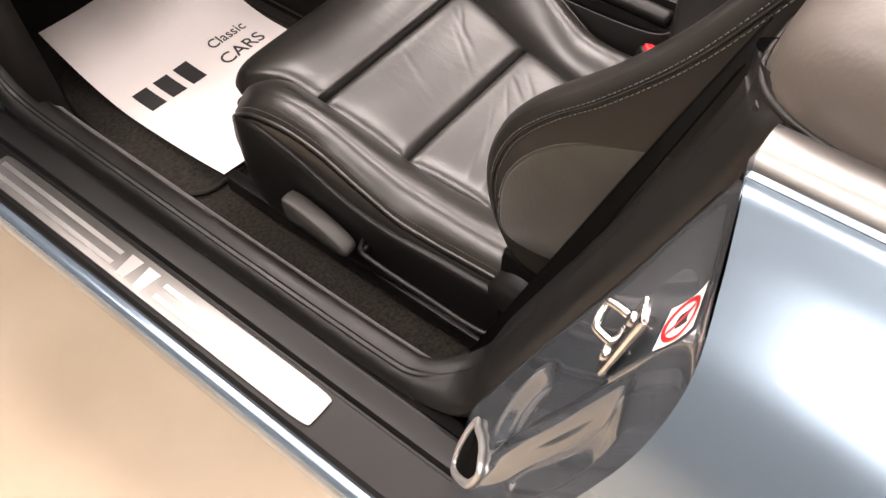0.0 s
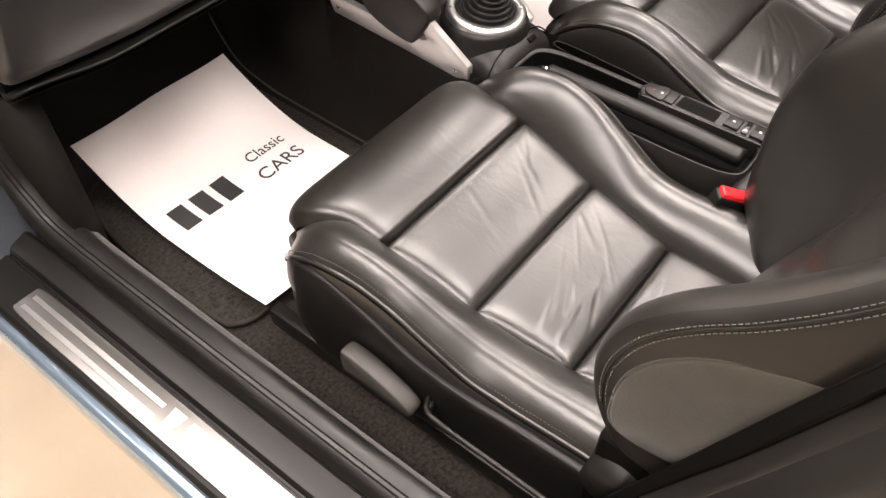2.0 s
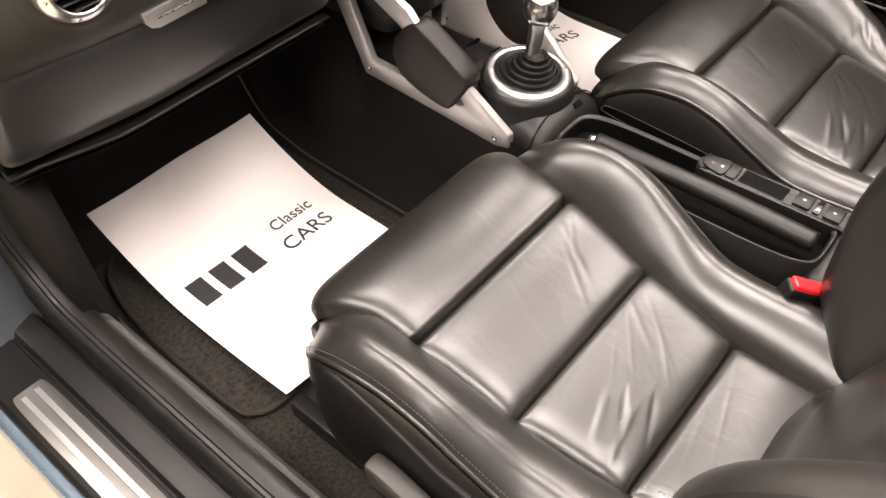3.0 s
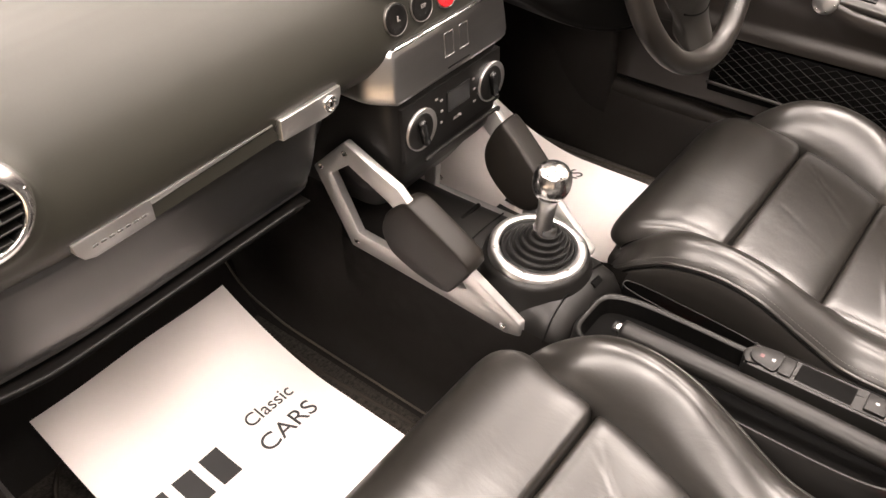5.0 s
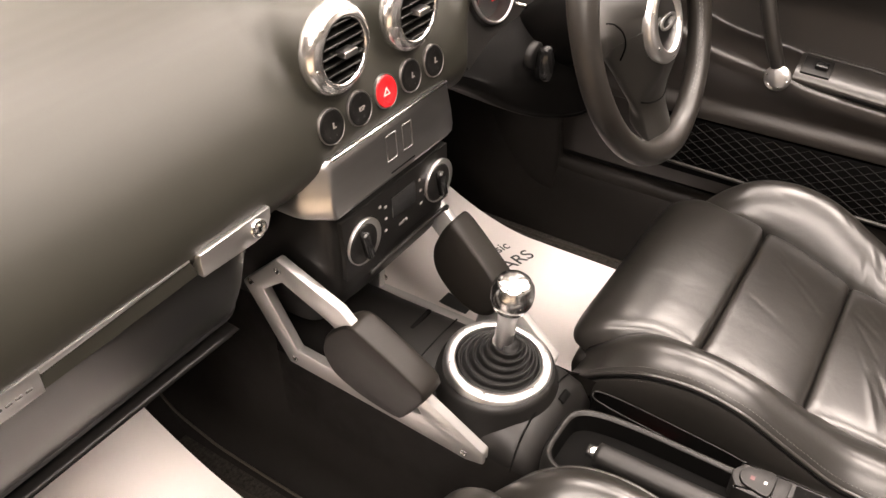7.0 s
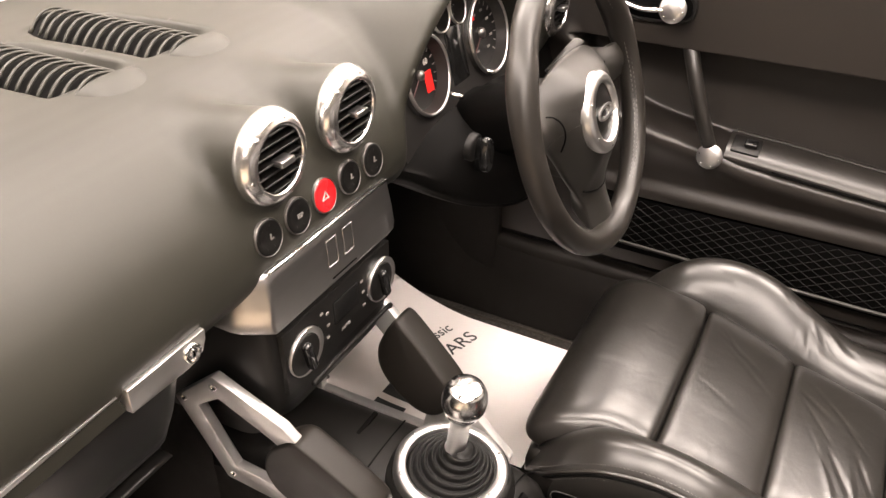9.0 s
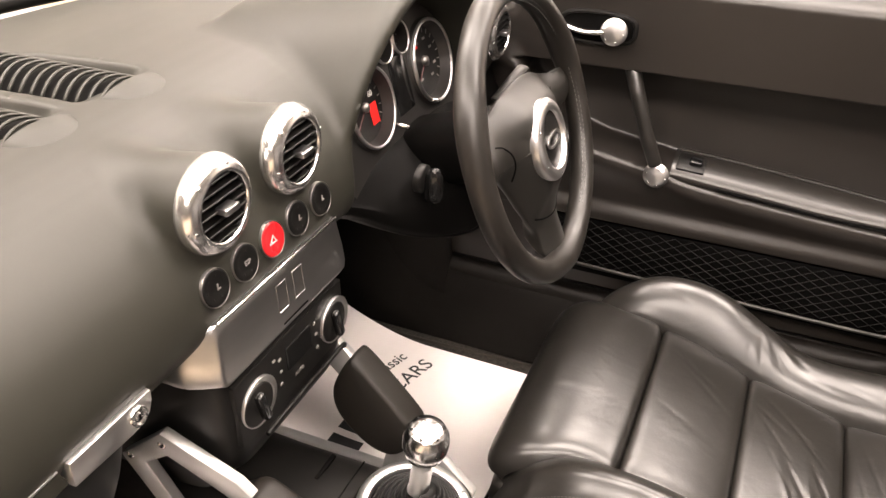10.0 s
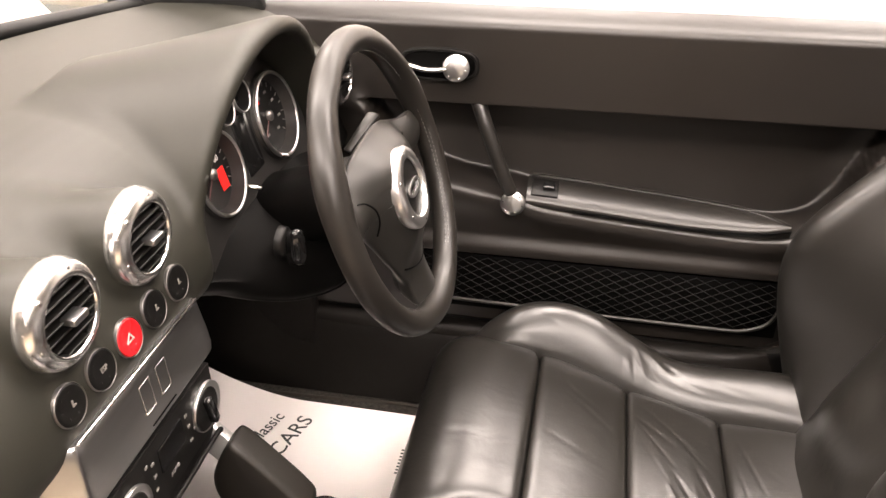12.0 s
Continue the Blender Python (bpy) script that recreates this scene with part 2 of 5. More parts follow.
def prism(outline, lo, hi, axis, bevel=0.0, hole=None):
    """A plate with the given 2D outline between lo and hi on an axis (0 x, 1 y, 2 z)."""
    bm = bmesh.new()
    put = {0: lambda u, v, w: (w, u, v), 1: lambda u, v, w: (u, w, v), 2: lambda u, v, w: (u, v, w)}[axis]
    rows = [outline] + ([hole] if hole is not None else [])
    loops = [[[bm.verts.new(put(u, v, w)) for u, v in o] for w in (lo, hi)] for o in rows]
    for lo_loop, hi_loop in loops:
        for i in range(len(lo_loop)):
            k = (i + 1) % len(lo_loop)
            bm.faces.new((lo_loop[i], lo_loop[k], hi_loop[k], hi_loop[i]))
    for w in (0, 1):
        if hole is None:
            bm.faces.new(loops[0][w])
        else:
            a, b = loops[0][w], loops[1][w]
            for i in range(len(a)):
                k = (i + 1) % len(a)
                bm.faces.new((a[i], a[k], b[k], b[i]))
    bmesh.ops.recalc_face_normals(bm, faces=bm.faces)
    if bevel:
        rim = [e for e in bm.edges if len(e.link_faces) == 2 and e.calc_face_angle(0) > 0.9]
        bmesh.ops.bevel(bm, geom=rim, offset=bevel, segments=2, affect="EDGES", profile=0.5)
    return bm


def grid(nu, nv, fn):
    """A sheet fn(u, v), u and v from 0 to 1."""
    u, v = np.meshgrid(np.linspace(0, 1, nu), np.linspace(0, 1, nv), indexing="ij")
    verts = np.stack(fn(u, v), -1).reshape(-1, 3)
    faces = [(i * nv + j, (i + 1) * nv + j, (i + 1) * nv + j + 1, i * nv + j + 1) for i in range(nu - 1) for j in range(nv - 1)]
    return verts, faces


def join(*many):
    verts, faces, n = [], [], 0
    for v, f in many:
        verts.append(np.asarray(v, float))
        faces += [tuple(k + n for k in q) for q in f]
        n += len(v)
    return np.concatenate(verts), faces


def step(a, b, x):
    t = np.clip((x - a) / (b - a), 0, 1)
    return t * t * (3 - 2 * t)


def smin(a, b, k):
    h = np.clip(0.5 + 0.5 * (b - a) / k, 0, 1)
    return b + (a - b) * h - k * h * (1 - h)


def smax(a, b, k):
    return -smin(-a, -b, k)


def polygon_distance(py, pz, poly):
    """Signed distance to a polygon, negative inside."""
    p = np.array(poly, float)
    d = np.full(py.shape, 1e9)
    inside = np.zeros(py.shape, bool)
    for a, b in zip(p, np.roll(p, -1, 0)):
        e = b - a
        wy, wz = py - a[0], pz - a[1]
        t = np.clip((wy * e[0] + wz * e[1]) / (e @ e), 0, 1)
        d = np.minimum(d, (wy - e[0] * t) ** 2 + (wz - e[1] * t) ** 2)
        cross = ((a[1] > pz) != (b[1] > pz)) & (py < (b[0] - a[0]) * (pz - a[1]) / (b[1] - a[1] + 1e-12) + a[0])
        inside ^= cross
    return np.where(inside, -1, 1) * np.sqrt(d)


def solid(fn, lo, hi, h):
    """The surface fn(x, y, z) = 0 as quads, one vertex to each cell that it crosses."""
    lo, hi = np.array(lo, float), np.array(hi, float)
    n = np.ceil((hi - lo) / h).astype(int) + 1
    ax = [lo[i] + h * np.arange(n[i]) for i in range(3)]
    g = fn(*np.meshgrid(*ax, indexing="ij"))
    s = g < 0
    cells = np.zeros(n - 1, int)
    for i in range(8):
        o = (i & 1, i >> 1 & 1, i >> 2 & 1)
        cells += s[tuple(slice(o[k], o[k] + n[k] - 1) for k in range(3))]
    mixed = (cells > 0) & (cells < 8)
    where = np.argwhere(mixed)
    index = np.full(n - 1, -1)
    index[mixed] = np.arange(len(where))
    p = lo + (where + 0.5) * h
    for _ in range(6):
        f = fn(*p.T)
        e = h * 0.25
        gr = np.stack([fn(*(p + e * np.eye(3)[k]).T) - fn(*(p - e * np.eye(3)[k]).T) for k in range(3)], 1) / (2 * e)
        move = -f[:, None] * gr / (np.sum(gr * gr, 1)[:, None] + 1e-6)
        p = np.clip(p + np.clip(move, -h, h), lo + where * h - 0.3 * h, lo + (where + 1) * h + 0.3 * h)
    faces = []
    for k in range(3):
        a, b = [i for i in range(3) if i != k]
        sl = [slice(1, n[i] - 1) for i in range(3)]
        sl[k] = slice(0, n[k] - 1)
        up = list(sl)
        up[k] = slice(1, n[k])
        s0, s1 = s[tuple(sl)], s[tuple(up)]
        off = [1, 1, 1]
        off[k] = 0
        for flip in (False, True):
            q = np.argwhere((s0 & ~s1) if not flip else (~s0 & s1)) + off
            if not len(q):
                continue
            da, db = np.eye(3, dtype=int)[a], np.eye(3, dtype=int)[b]
            four = [index[tuple((q - x).T)] for x in (0 * da, da, da + db, db)]
            quad = np.stack(four, 1)
            if flip ^ (k == 1):
                quad = quad[:, ::-1]
            faces.append(quad)
    faces = np.concatenate(faces)
    faces = faces[(faces >= 0).all(1)]
    return p, faces.tolist()


# ---- the showroom ----
def room():
    single("floor", block(-7, 7, -7, 7, -0.1, 0, 0), FLOOR, "pale cream polished showroom floor", "floor", kind="structure")
    single("ceiling", block(-7, 7, -7, 7, 3.4, 3.5, 0), CEILING, "grey ceiling between lamp rows", "ceiling", kind="structure")
    # south and west walls are unseen and greyed to cut fill light
    for name, box in (("wall_north", (-7, 3.4, 5.0, 5.2)), ("wall_south", (-7, 3.4, -7.2, -7)), ("wall_east", (3.2, 3.4, -7, 5)), ("wall_west", (-7.2, -7, -7, 5))):
        single(name, block(*box, 0, 3.4, 0), WALL if name in ("wall_north", "wall_east") else WALL_UNSEEN, "plain white showroom wall" if name in ("wall_north", "wall_east") else "unseen wall, greyed to hold back bounce light", "wall", kind="structure")
    lamp = thing("ceiling_light", "broad white ceiling light panel, unseen, switched on", "ceiling light", "ceiling lights")
    part("frame", block(-0.46, 0.46, -0.66, 0.66, 0.0, 0.05, 0.004), SATIN, lamp)
    part("diffuser", block(-0.43, 0.43, -0.63, 0.63, -0.015, 0.01, 0.0), LIGHT, lamp, "glowing white diffuser")
    # last three are added fill: for quarter panel, backrests and dash top
    spots = [(x, y) for x in (-1.75, 0.45, 2.45) for y in (-1.75, -0.15, 1.45)] + [(-3.95, -1.75), (-1.75, 3.05), (0.45, 3.05)]
    lamp.location = (*spots[0], 3.34)
    for x, y in spots[1:]:
        copy_thing(lamp, pose(x, y, 3.34))


room()


# ---- small builders ----
def text_mesh(body, size, mat, m, depth=0.0004):
    cu = bpy.data.curves.new("letters", "FONT")
    cu.body, cu.size, cu.extrude, cu.align_x, cu.align_y = body, size, depth, "CENTER", "CENTER"
    ob = bpy.data.objects.new("letters", cu)
    scene.collection.objects.link(ob)
    me = bpy.data.meshes.new_from_object(ob.evaluated_get(bpy.context.evaluated_depsgraph_get()))
    bpy.data.objects.remove(ob)
    me.materials.clear()
    me.materials.append(mat)
    me.transform(m)
    return me


def stitches(path, length=0.005, gap=0.003, r=0.0006, n=400, shift=(0, 0, 0)):
    """A row of thread stitches along a curve."""
    p = spline(path, n) + np.array(shift)
    s = np.r_[0, np.cumsum(np.linalg.norm(np.diff(p, axis=0), axis=1))]
    out = []
    for a in np.arange(0, s[-1] - length, length + gap):
        q = np.array([[np.interp(a + k * length, s, p[:, c]) for c in range(3)] for k in (0, 0.5, 1)])
        out.append(tube(q, r, 5))
    return join(*out)


def face_back(x, y, z, tip=0.0):
    """Lathe and text axes turned to face the rear of the car, tipped up by some degrees."""
    return pose(x, y, z, 90 - tip, 0, 0)


def oval(cx, cy, rx, ry, n=32, power=2.0):
    a = np.linspace(0, 2 * np.pi, n, endpoint=False)
    c, s = np.cos(a), np.sin(a)
    return [(cx + rx * np.sign(u) * abs(u) ** (2 / power), cy + ry * np.sign(v) * abs(v) ** (2 / power)) for u, v in zip(c, s)]


# ---- dashboard ----
DASH_PROFILE = [tuple(p) for p in spline([(0.020, 0.796), (0.004, 0.818), (0.000, 0.845), (0.006, 0.875), (0.022, 0.907), (0.052, 0.938), (0.100, 0.962), (0.180, 0.975), (0.32, 0.974), (0.48, 0.964), (0.86, 0.93)], 40)] + [(0.86, 0.85), (0.30, 0.85), (0.12, 0.79)]
VENTS = [(-0.067, 0.934), (0.058, 0.934), (-0.580, 0.884), (0.655, 0.884)]
HOOD_X, HOOD_Z = 0.366, 0.84


def dash_shape(x, y, z):
    end = 0.03 * step(0.5, 0.78, np.abs(x)) * step(0.3, 0.0, y)
    d = polygon_distance(y - end, z, DASH_PROFILE)
    d = smax(d, np.abs(x) - 0.745, 0.03)
    d = smax(d, (y - 0.62 + 0.55 * x * x) * 0.85, 0.02)
    for vx, vz in VENTS:
        r = 0.0452 + 0.0018 * step(0.012, 0.03, y) - 0.05 * np.clip(y - 0.02, 0, 0.2)
        pod = np.sqrt((x - vx) ** 2 + (z - vz + 0.10 * np.clip(y, 0, 1)) ** 2) - r
        pod = smax(pod, 0.004 - y, 0.004)
        pod = smax(pod, y - 0.17, 0.06)
        d = smin(d, pod, 0.018)
    back = np.clip(y, 0, 0.6)
    a, b = 0.210 - 0.16 * back, 0.210 - 0.25 * back + 0.1 * back**2
    hx = HOOD_X - 0.13 * back
    q = np.sqrt(((x - hx) / a) ** 2 + ((z - HOOD_Z) / b) ** 2 + 1e-9)
    hood = (q - 1) * np.minimum(a, b) * 0.9
    hood = smax(hood, 0.014 - 0.17 * (z - HOOD_Z) - y, 0.014)
    hood = smax(hood, y - 0.262 + 0.25 * (z - 0.96), 0.022)
    hood = smax(hood, 0.80 - z, 0.01)
    d = smin(d, hood, 0.013)
    deep = np.clip(y, 0, 0.1)
    qi = np.sqrt(((x - HOOD_X) / (0.193 - 0.16 * deep)) ** 2 + ((z - HOOD_Z) / (0.188 - 0.5 * deep)) ** 2 + 1e-9)
    cut = smax((qi - 1) * 0.160, y - 0.085, 0.01)
    cut = smax(cut, 0.74 - z, 0.01)
    d = smax(d, -cut, 0.010)
    for vx, vz in VENTS:
        hole = smax(np.sqrt((x - vx) ** 2 + (z - vz) ** 2) - 0.0330, y - 0.032, 0.004)
        d = smax(d, -hole, 0.003)
    for gx in (-0.080, 0.044):
        w = 0.050 - 0.012 * step(0.36, 0.42, y)
        trench = smax(np.abs(x - gx + 0.02 * (y - 0.18)) - w, np.abs(y - 0.30) - 0.125, 0.03)
        trench = smax(trench, 0.962 - z + 0.04 * step(0.24, 0.17, y), 0.01)
        d = smax(d, -trench, 0.008)
    return d


def air_vent(parent, vx, vz):
    m = face_back(vx, 0.006, vz)
    v = part("air_vent", lathe([(0.0320, 0.0), (0.0322, 0.0085), (0.0330, 0.0112), (0.0345, 0.0120), (0.0365, 0.0115), (0.0425, 0.0080), (0.0458, 0.0035), (0.0472, -0.002), (0.0474, -0.007), (0.032, -0.012), (0.0320, 0.0)], m, 72), POLISHED, parent, "round polished aluminium air vent")
    for k in range(6):
        a = radians(60 * k + 12)
        part("bolt", lathe([(0.0026, -0.002), (0.0026, 0.0004), (0.0021, 0.0009), (0, 0.0010)], m @ pose(0.0402 * math.cos(a), 0.0402 * math.sin(a), 0.0086) @ pose(0, 0, 0, 0, 0, 60 * k + 12) @ pose(0, 0, 0, 0, 32, 0), 14), CHROME, v)
    part("barrel", lathe([(0.0322, 0.006), (0.0322, -0.025), (0, -0.025)], m, 40), DARK, v)
    for k in range(-3, 4):
        z = k * 0.0095
        w = math.sqrt(max(0.0318**2 - z * z, 1e-5))
        part("slat", block(vx - w, vx + w, -0.004, 0.014, vz + z - 0.0011, vz + z + 0.0011, 0.0006, 1), SATIN, v)
    part("divider", block(vx - 0.0012, vx + 0.0012, 0.004, 0.022, vz - 0.031, vz + 0.031, 0.0004, 1), SATIN, v)
    part("slider", block(vx - 0.010, vx + 0.010, -0.014, 0.0, vz - 0.0035, vz + 0.0035, 0.002, 2), ALLOY, v, "small silver slider")


def defrost_grille(parent, gx):
    """A low ribbed dome in the dash top."""
    c = gx + 0.02 * 0.12
    g = part("defrost_grille", grid(24, 14, lambda u, v: (c + (2 * v - 1) * 0.040, 0.185 + 0.235 * u, 0.9635 + 0 * u)), DARK, parent, "ribbed grey defroster grille")
    for k in range(15):
        y = 0.196 + k * 0.0152
        w = 0.042 if k < 13 else 0.036
        arch = [(c - 0.006 - 0.02 * (y - 0.3) + w * t, y + 0.008 * (1 - t * t), 0.966 + 0.017 * (1 - t * t) + 0.01 * (y - 0.19)) for t in np.linspace(-1, 1, 13)]
        part("rib", tube(arch, 0.0021, 8, 0, flat=0.8), DASH, g)
    # added black sheet close under the ribs, painting the shade between them
    part("grille_shade", grid(20, 13, lambda u, v: (c - 0.006 - 0.02 * (0.19 + 0.225 * u - 0.3) + 0.0415 * (2 * v - 1), 0.190 + 0.222 * u + 0.008 * (1 - (2 * v - 1) ** 2), 0.9615 + 0.017 * (1 - (2 * v - 1) ** 2) + 0.01 * 0.222 * u)), DARK, g)
    nose = grid(14, 20, lambda u, v: (c + 0.002 + (2 * v - 1) * 0.045 * (0.15 + 0.85 * np.sqrt(u)), 0.138 + 0.058 * u, 0.9655 + 0.004 * u + 0.014 * np.sqrt(np.clip(1 - (2 * v - 1) ** 2, 0, 1)) * step(0, 0.9, u)))
    part("nose", nose, DASH, g)


def dash_button(parent, x, z, mat, sign):
    m = face_back(x, 0.0032, z, 11)
    b = part("switch", lathe([(0.0180, -0.006), (0.0180, 0.0024), (0.0174, 0.0036), (0.0160, 0.0040), (0.011, 0.0028), (0.005, 0.0020), (0, 0.0018)], m, 40), mat, parent)
    part("ring", lathe([(0.0182, -0.004), (0.0183, 0.0034), (0.0187, 0.0038), (0.0190, 0.003), (0.0190, -0.004)], m, 36), ALLOY_MATT, b, "thin chrome ring")
    for k in range(5):
        a = radians(70 + 55 * k)
        part("dimple", lathe([(0.0011, -0.002), (0.0011, 0.0002), (0.0007, 0.0007), (0, 0.0008)], m @ pose(0.0118 * math.cos(a), 0.0118 * math.sin(a), 0.0026), 8), mat, b)
    y = -0.0006
    if sign == "triangle":
        part("symbol", prism([(x - 0.006, z - 0.004), (x + 0.006, z - 0.004), (x, z + 0.006)], y, y + 0.001, 1, 0, [(x - 0.004, z - 0.0028), (x + 0.004, z - 0.0028), (x, z + 0.004)]), WHITE, b)
    elif sign == "ESP":
        part("symbol", text_mesh("ESP", 0.0065, PRINT, face_back(x + 0.003, 0.0002, z - 0.001, 11)), PRINT, b)
    else:
        part("symbol", prism([(x + 0.0015, z - 0.003), (x + 0.006, z - 0.003), (x + 0.006, z - 0.0018), (x + 0.0030, z - 0.0018), (x + 0.0030, z + 0.0035), (x + 0.0015, z + 0.0035)], y, y + 0.001, 1), PRINT, b)


FACE = -0.0035


def gauge(parent, x, z, r, name, mat_face):
    m = face_back(x, 0.033 + 0.25 * (z - 0.85), z, 14)
    g = part(name, lathe([(r, -0.004), (r * 1.0, 0.012), (r * 1.035, 0.0140), (r * 1.075, 0.0135), (r * 1.09, 0.011), (r * 1.09, 0.009)], m, 56), VENT_RING, parent, "silver ringed dial")
    part("collar", lathe([(r * 1.09, 0.0092), (r * 1.12, 0.0075), (r * 1.14, -0.030)], m, 48), BEZEL, g)
    part("well", lathe([(r * 0.905, FACE), (r * 0.90, FACE - 0.0002), (0, FACE - 0.0002)], m, 48), mat_face, g)
    part("bezel", lathe([(r * 1.0, 0.012), (r * 0.965, 0.006), (r * 0.90, FACE - 0.0004)], m, 48), BEZEL, g)
    big = r > 0.04
    for k in range(17 if big else 7):
        a = radians(225 - (270 / (16 if big else 6)) * k)
        mm = m @ pose(r * 0.80 * math.cos(a), r * 0.80 * math.sin(a), FACE, 0, 0, math.degrees(a))
        part("tick", block(-r * 0.06, r * 0.06, -0.0006, 0.0006, 0, 0.0006, 0, m=mm), PRINT, g)
    a = radians(218)
    part("needle", block(-0.1 * r, r * 0.72, -0.0011, 0.0011, 0.001, 0.0025, 0.0005, 1, m @ pose(0, 0, FACE, 0, 0, math.degrees(a))), RED_DULL, g)
    part("needle_cap", lathe([(r * 0.14, FACE), (r * 0.13, FACE + 0.005), (0, FACE + 0.006)], m, 20), ALLOY_MATT if big else SATIN, g)
    return g, m


def dashboard():
    d = thing("dashboard", "dark grey soft-touch car dashboard with an arched instrument hood", "dashboard")
    part("upper_panel", solid(dash_shape, (-0.78, -0.04, 0.74), (0.78, 0.90, 1.09), 0.005), DASH, d, "matt grey moulded upper panel")
    low = spline([(0.040, 0.812), (0.024, 0.805), (0.0170, 0.795), (0.0185, 0.785), (0.028, 0.755), (0.044, 0.708), (0.060, 0.676), (0.076, 0.666), (0.20, 0.665), (0.30, 0.72), (0.28, 0.79)], 64, True)
    def back_off(x):
        """How far the dash recedes towards its end and towards the console."""
        return 0.030 * step(0.5, 0.78, abs(x)) + 0.07 * step(-0.225, -0.13, x)
    ends = ((-0.702, 0.80), (-0.7015, 0.88), (-0.699, 0.945), (-0.694, 0.98), (-0.687, 0.995))
    lid = [[(x, 0.12 + (y - 0.12) * f + back_off(x), 0.745 + (z - 0.745) * f) for y, z in low] for x, f in ends]
    lid += [[(x, y + back_off(x), z) for y, z in low] for x in list(np.linspace(-0.67, -0.235, 24)) + list(np.linspace(-0.225, -0.125, 10))]
    part("glovebox_lid", loft(lid), LID, d, "smooth satin black glovebox lid")
    under = spline([(0.086, 0.654), (0.077, 0.647), (0.081, 0.636), (0.105, 0.632), (0.45, 0.620), (0.45, 0.66)], 36, True)
    part("lower_tray", loft([[(x, y + 0.03 * step(-0.55, -0.70, x), z) for y, z in under] for x in np.linspace(-0.70, -0.215, 16)]), PLASTIC, d)
    # near-black block standing for the shade under the glovebox
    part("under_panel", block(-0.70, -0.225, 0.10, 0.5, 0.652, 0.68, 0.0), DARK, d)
    part("inner_cheek", block(-0.235, -0.11, 0.15, 0.40, 0.62, 0.80, 0.02, 3), PLASTIC, d)
    # glovebox handle, strip and badge
    strip = part("trim_strip", prism([(-0.442, 0.8125), (-0.442, 0.8190), (-0.290, 0.8215), (-0.290, 0.8195)], 0.002, 0.016, 1, 0.0008), VENT_RING, d, "slim aluminium strip")
    part("slot", prism([(-0.442, 0.796), (-0.442, 0.8125), (-0.290, 0.8195), (-0.282, 0.800)], 0.0045, 0.016, 1), DASH, d)
    badge = [(-0.5250, 0.8180), (-0.4420, 0.8190), (-0.4430, 0.7955), (-0.508, 0.7945), (-0.518, 0.798), (-0.5235, 0.806)]
    part("badge", prism(badge, 0.002, 0.016, 1, 0.001), VENT_RING, d, "aluminium badge plate with raised marks")
    for k in range(7):
        part("badge_mark", block(-0.508 + k * 0.0085, -0.502 + k * 0.0085, 0.0012, 0.003, 0.8052, 0.8078, 0.0006, 1), BEZEL, strip)
    hand = [(-0.284, 0.799), (-0.283, 0.8235), (-0.193, 0.8245), (-0.194, 0.814), (-0.199, 0.804), (-0.207, 0.7985), (-0.22, 0.797)]
    handle = part("glovebox_handle", prism(hand, -0.003, 0.014, 1, 0.0016), VENT_RING, d, "brushed aluminium glovebox handle")
    part("lock", lathe([(0.0095, 0), (0.0095, 0.003), (0.0075, 0.003), (0.0070, 0.001), (0.004, 0.001), (0.0036, 0.0028), (0, 0.0028)], face_back(-0.213, -0.003, 0.8115), 24), CHROME, handle, "small round lock")
    part("keyhole", block(-0.2138, -0.2122, -0.0065, -0.0055, 0.8085, 0.8145, 0), DARK, handle)
    for k in range(5):
        part("embossing", block(-0.392 + k * 0.007, -0.387 + k * 0.007, 0.0005, 0.0025, 0.842, 0.848, 0.0005, 1), SATIN, d)
    for vx, vz in VENTS:
        air_vent(d, vx, vz)
    for gx in (-0.080, 0.044):
        defrost_grille(d, gx)
    for k, (mat, sign) in enumerate(((PLASTIC, "seat"), (PLASTIC, "ESP"), (RED, "triangle"), (PLASTIC, "screen"), (PLASTIC, "seat"))):
        dash_button(d, -0.092 + 0.046 * k, 0.861, mat, sign)
    # instrument cluster
    dials = ((0.2785, 0.889, 0.0490, "rev_counter"), (0.4615, 0.892, 0.0550, "speedometer"), (0.336, 0.948, 0.0205, "small_gauge"), (0.384, 0.947, 0.0205, "small_gauge"))
    plate = bmesh.new()
    rims = [oval(HOOD_X, 0.868, 0.186, 0.152, 60)] + [oval(x, z, 1.085 * r, 1.06 * r, 40) for x, z, r, nm in dials]
    for rim in rims:
        vs = [plate.verts.new((x, 0.030 + 0.25 * (z - 0.85), z)) for x, z in rim]
        for i in range(len(vs)):
            plate.edges.new((vs[i - 1], vs[i]))
    bmesh.ops.triangle_fill(plate, edges=list(plate.edges), use_beauty=True, normal=(0, -1, 0.25))
    c = part("dial_panel", plate, BEZEL, d, "dark grey panel between the dials")
    part("cluster_back", prism(oval(HOOD_X, 0.868, 0.184, 0.150, 40), 0.083, 0.09, 1), DARK, d)
    for x, z, r, nm in dials:
        g, m = gauge(c, x, z, r, nm, DIAL)
        if nm == "rev_counter":
            part("red_panel", block(0.010, 0.028, -0.028, 0.000, FACE, FACE + 0.0012, 0.0005, 1, m), GLOW, g, "lit red warning panel")
            part("numeral", text_mesh("60", 0.011, WHITE, m @ pose(0.020, 0.012, FACE + 0.0003)), WHITE, g)
        if nm == "speedometer":
            part("red_mark", block(-0.018, -0.012, 0.022, 0.026, FACE, FACE + 0.001, 0.0004, 1, m), GLOW, g)
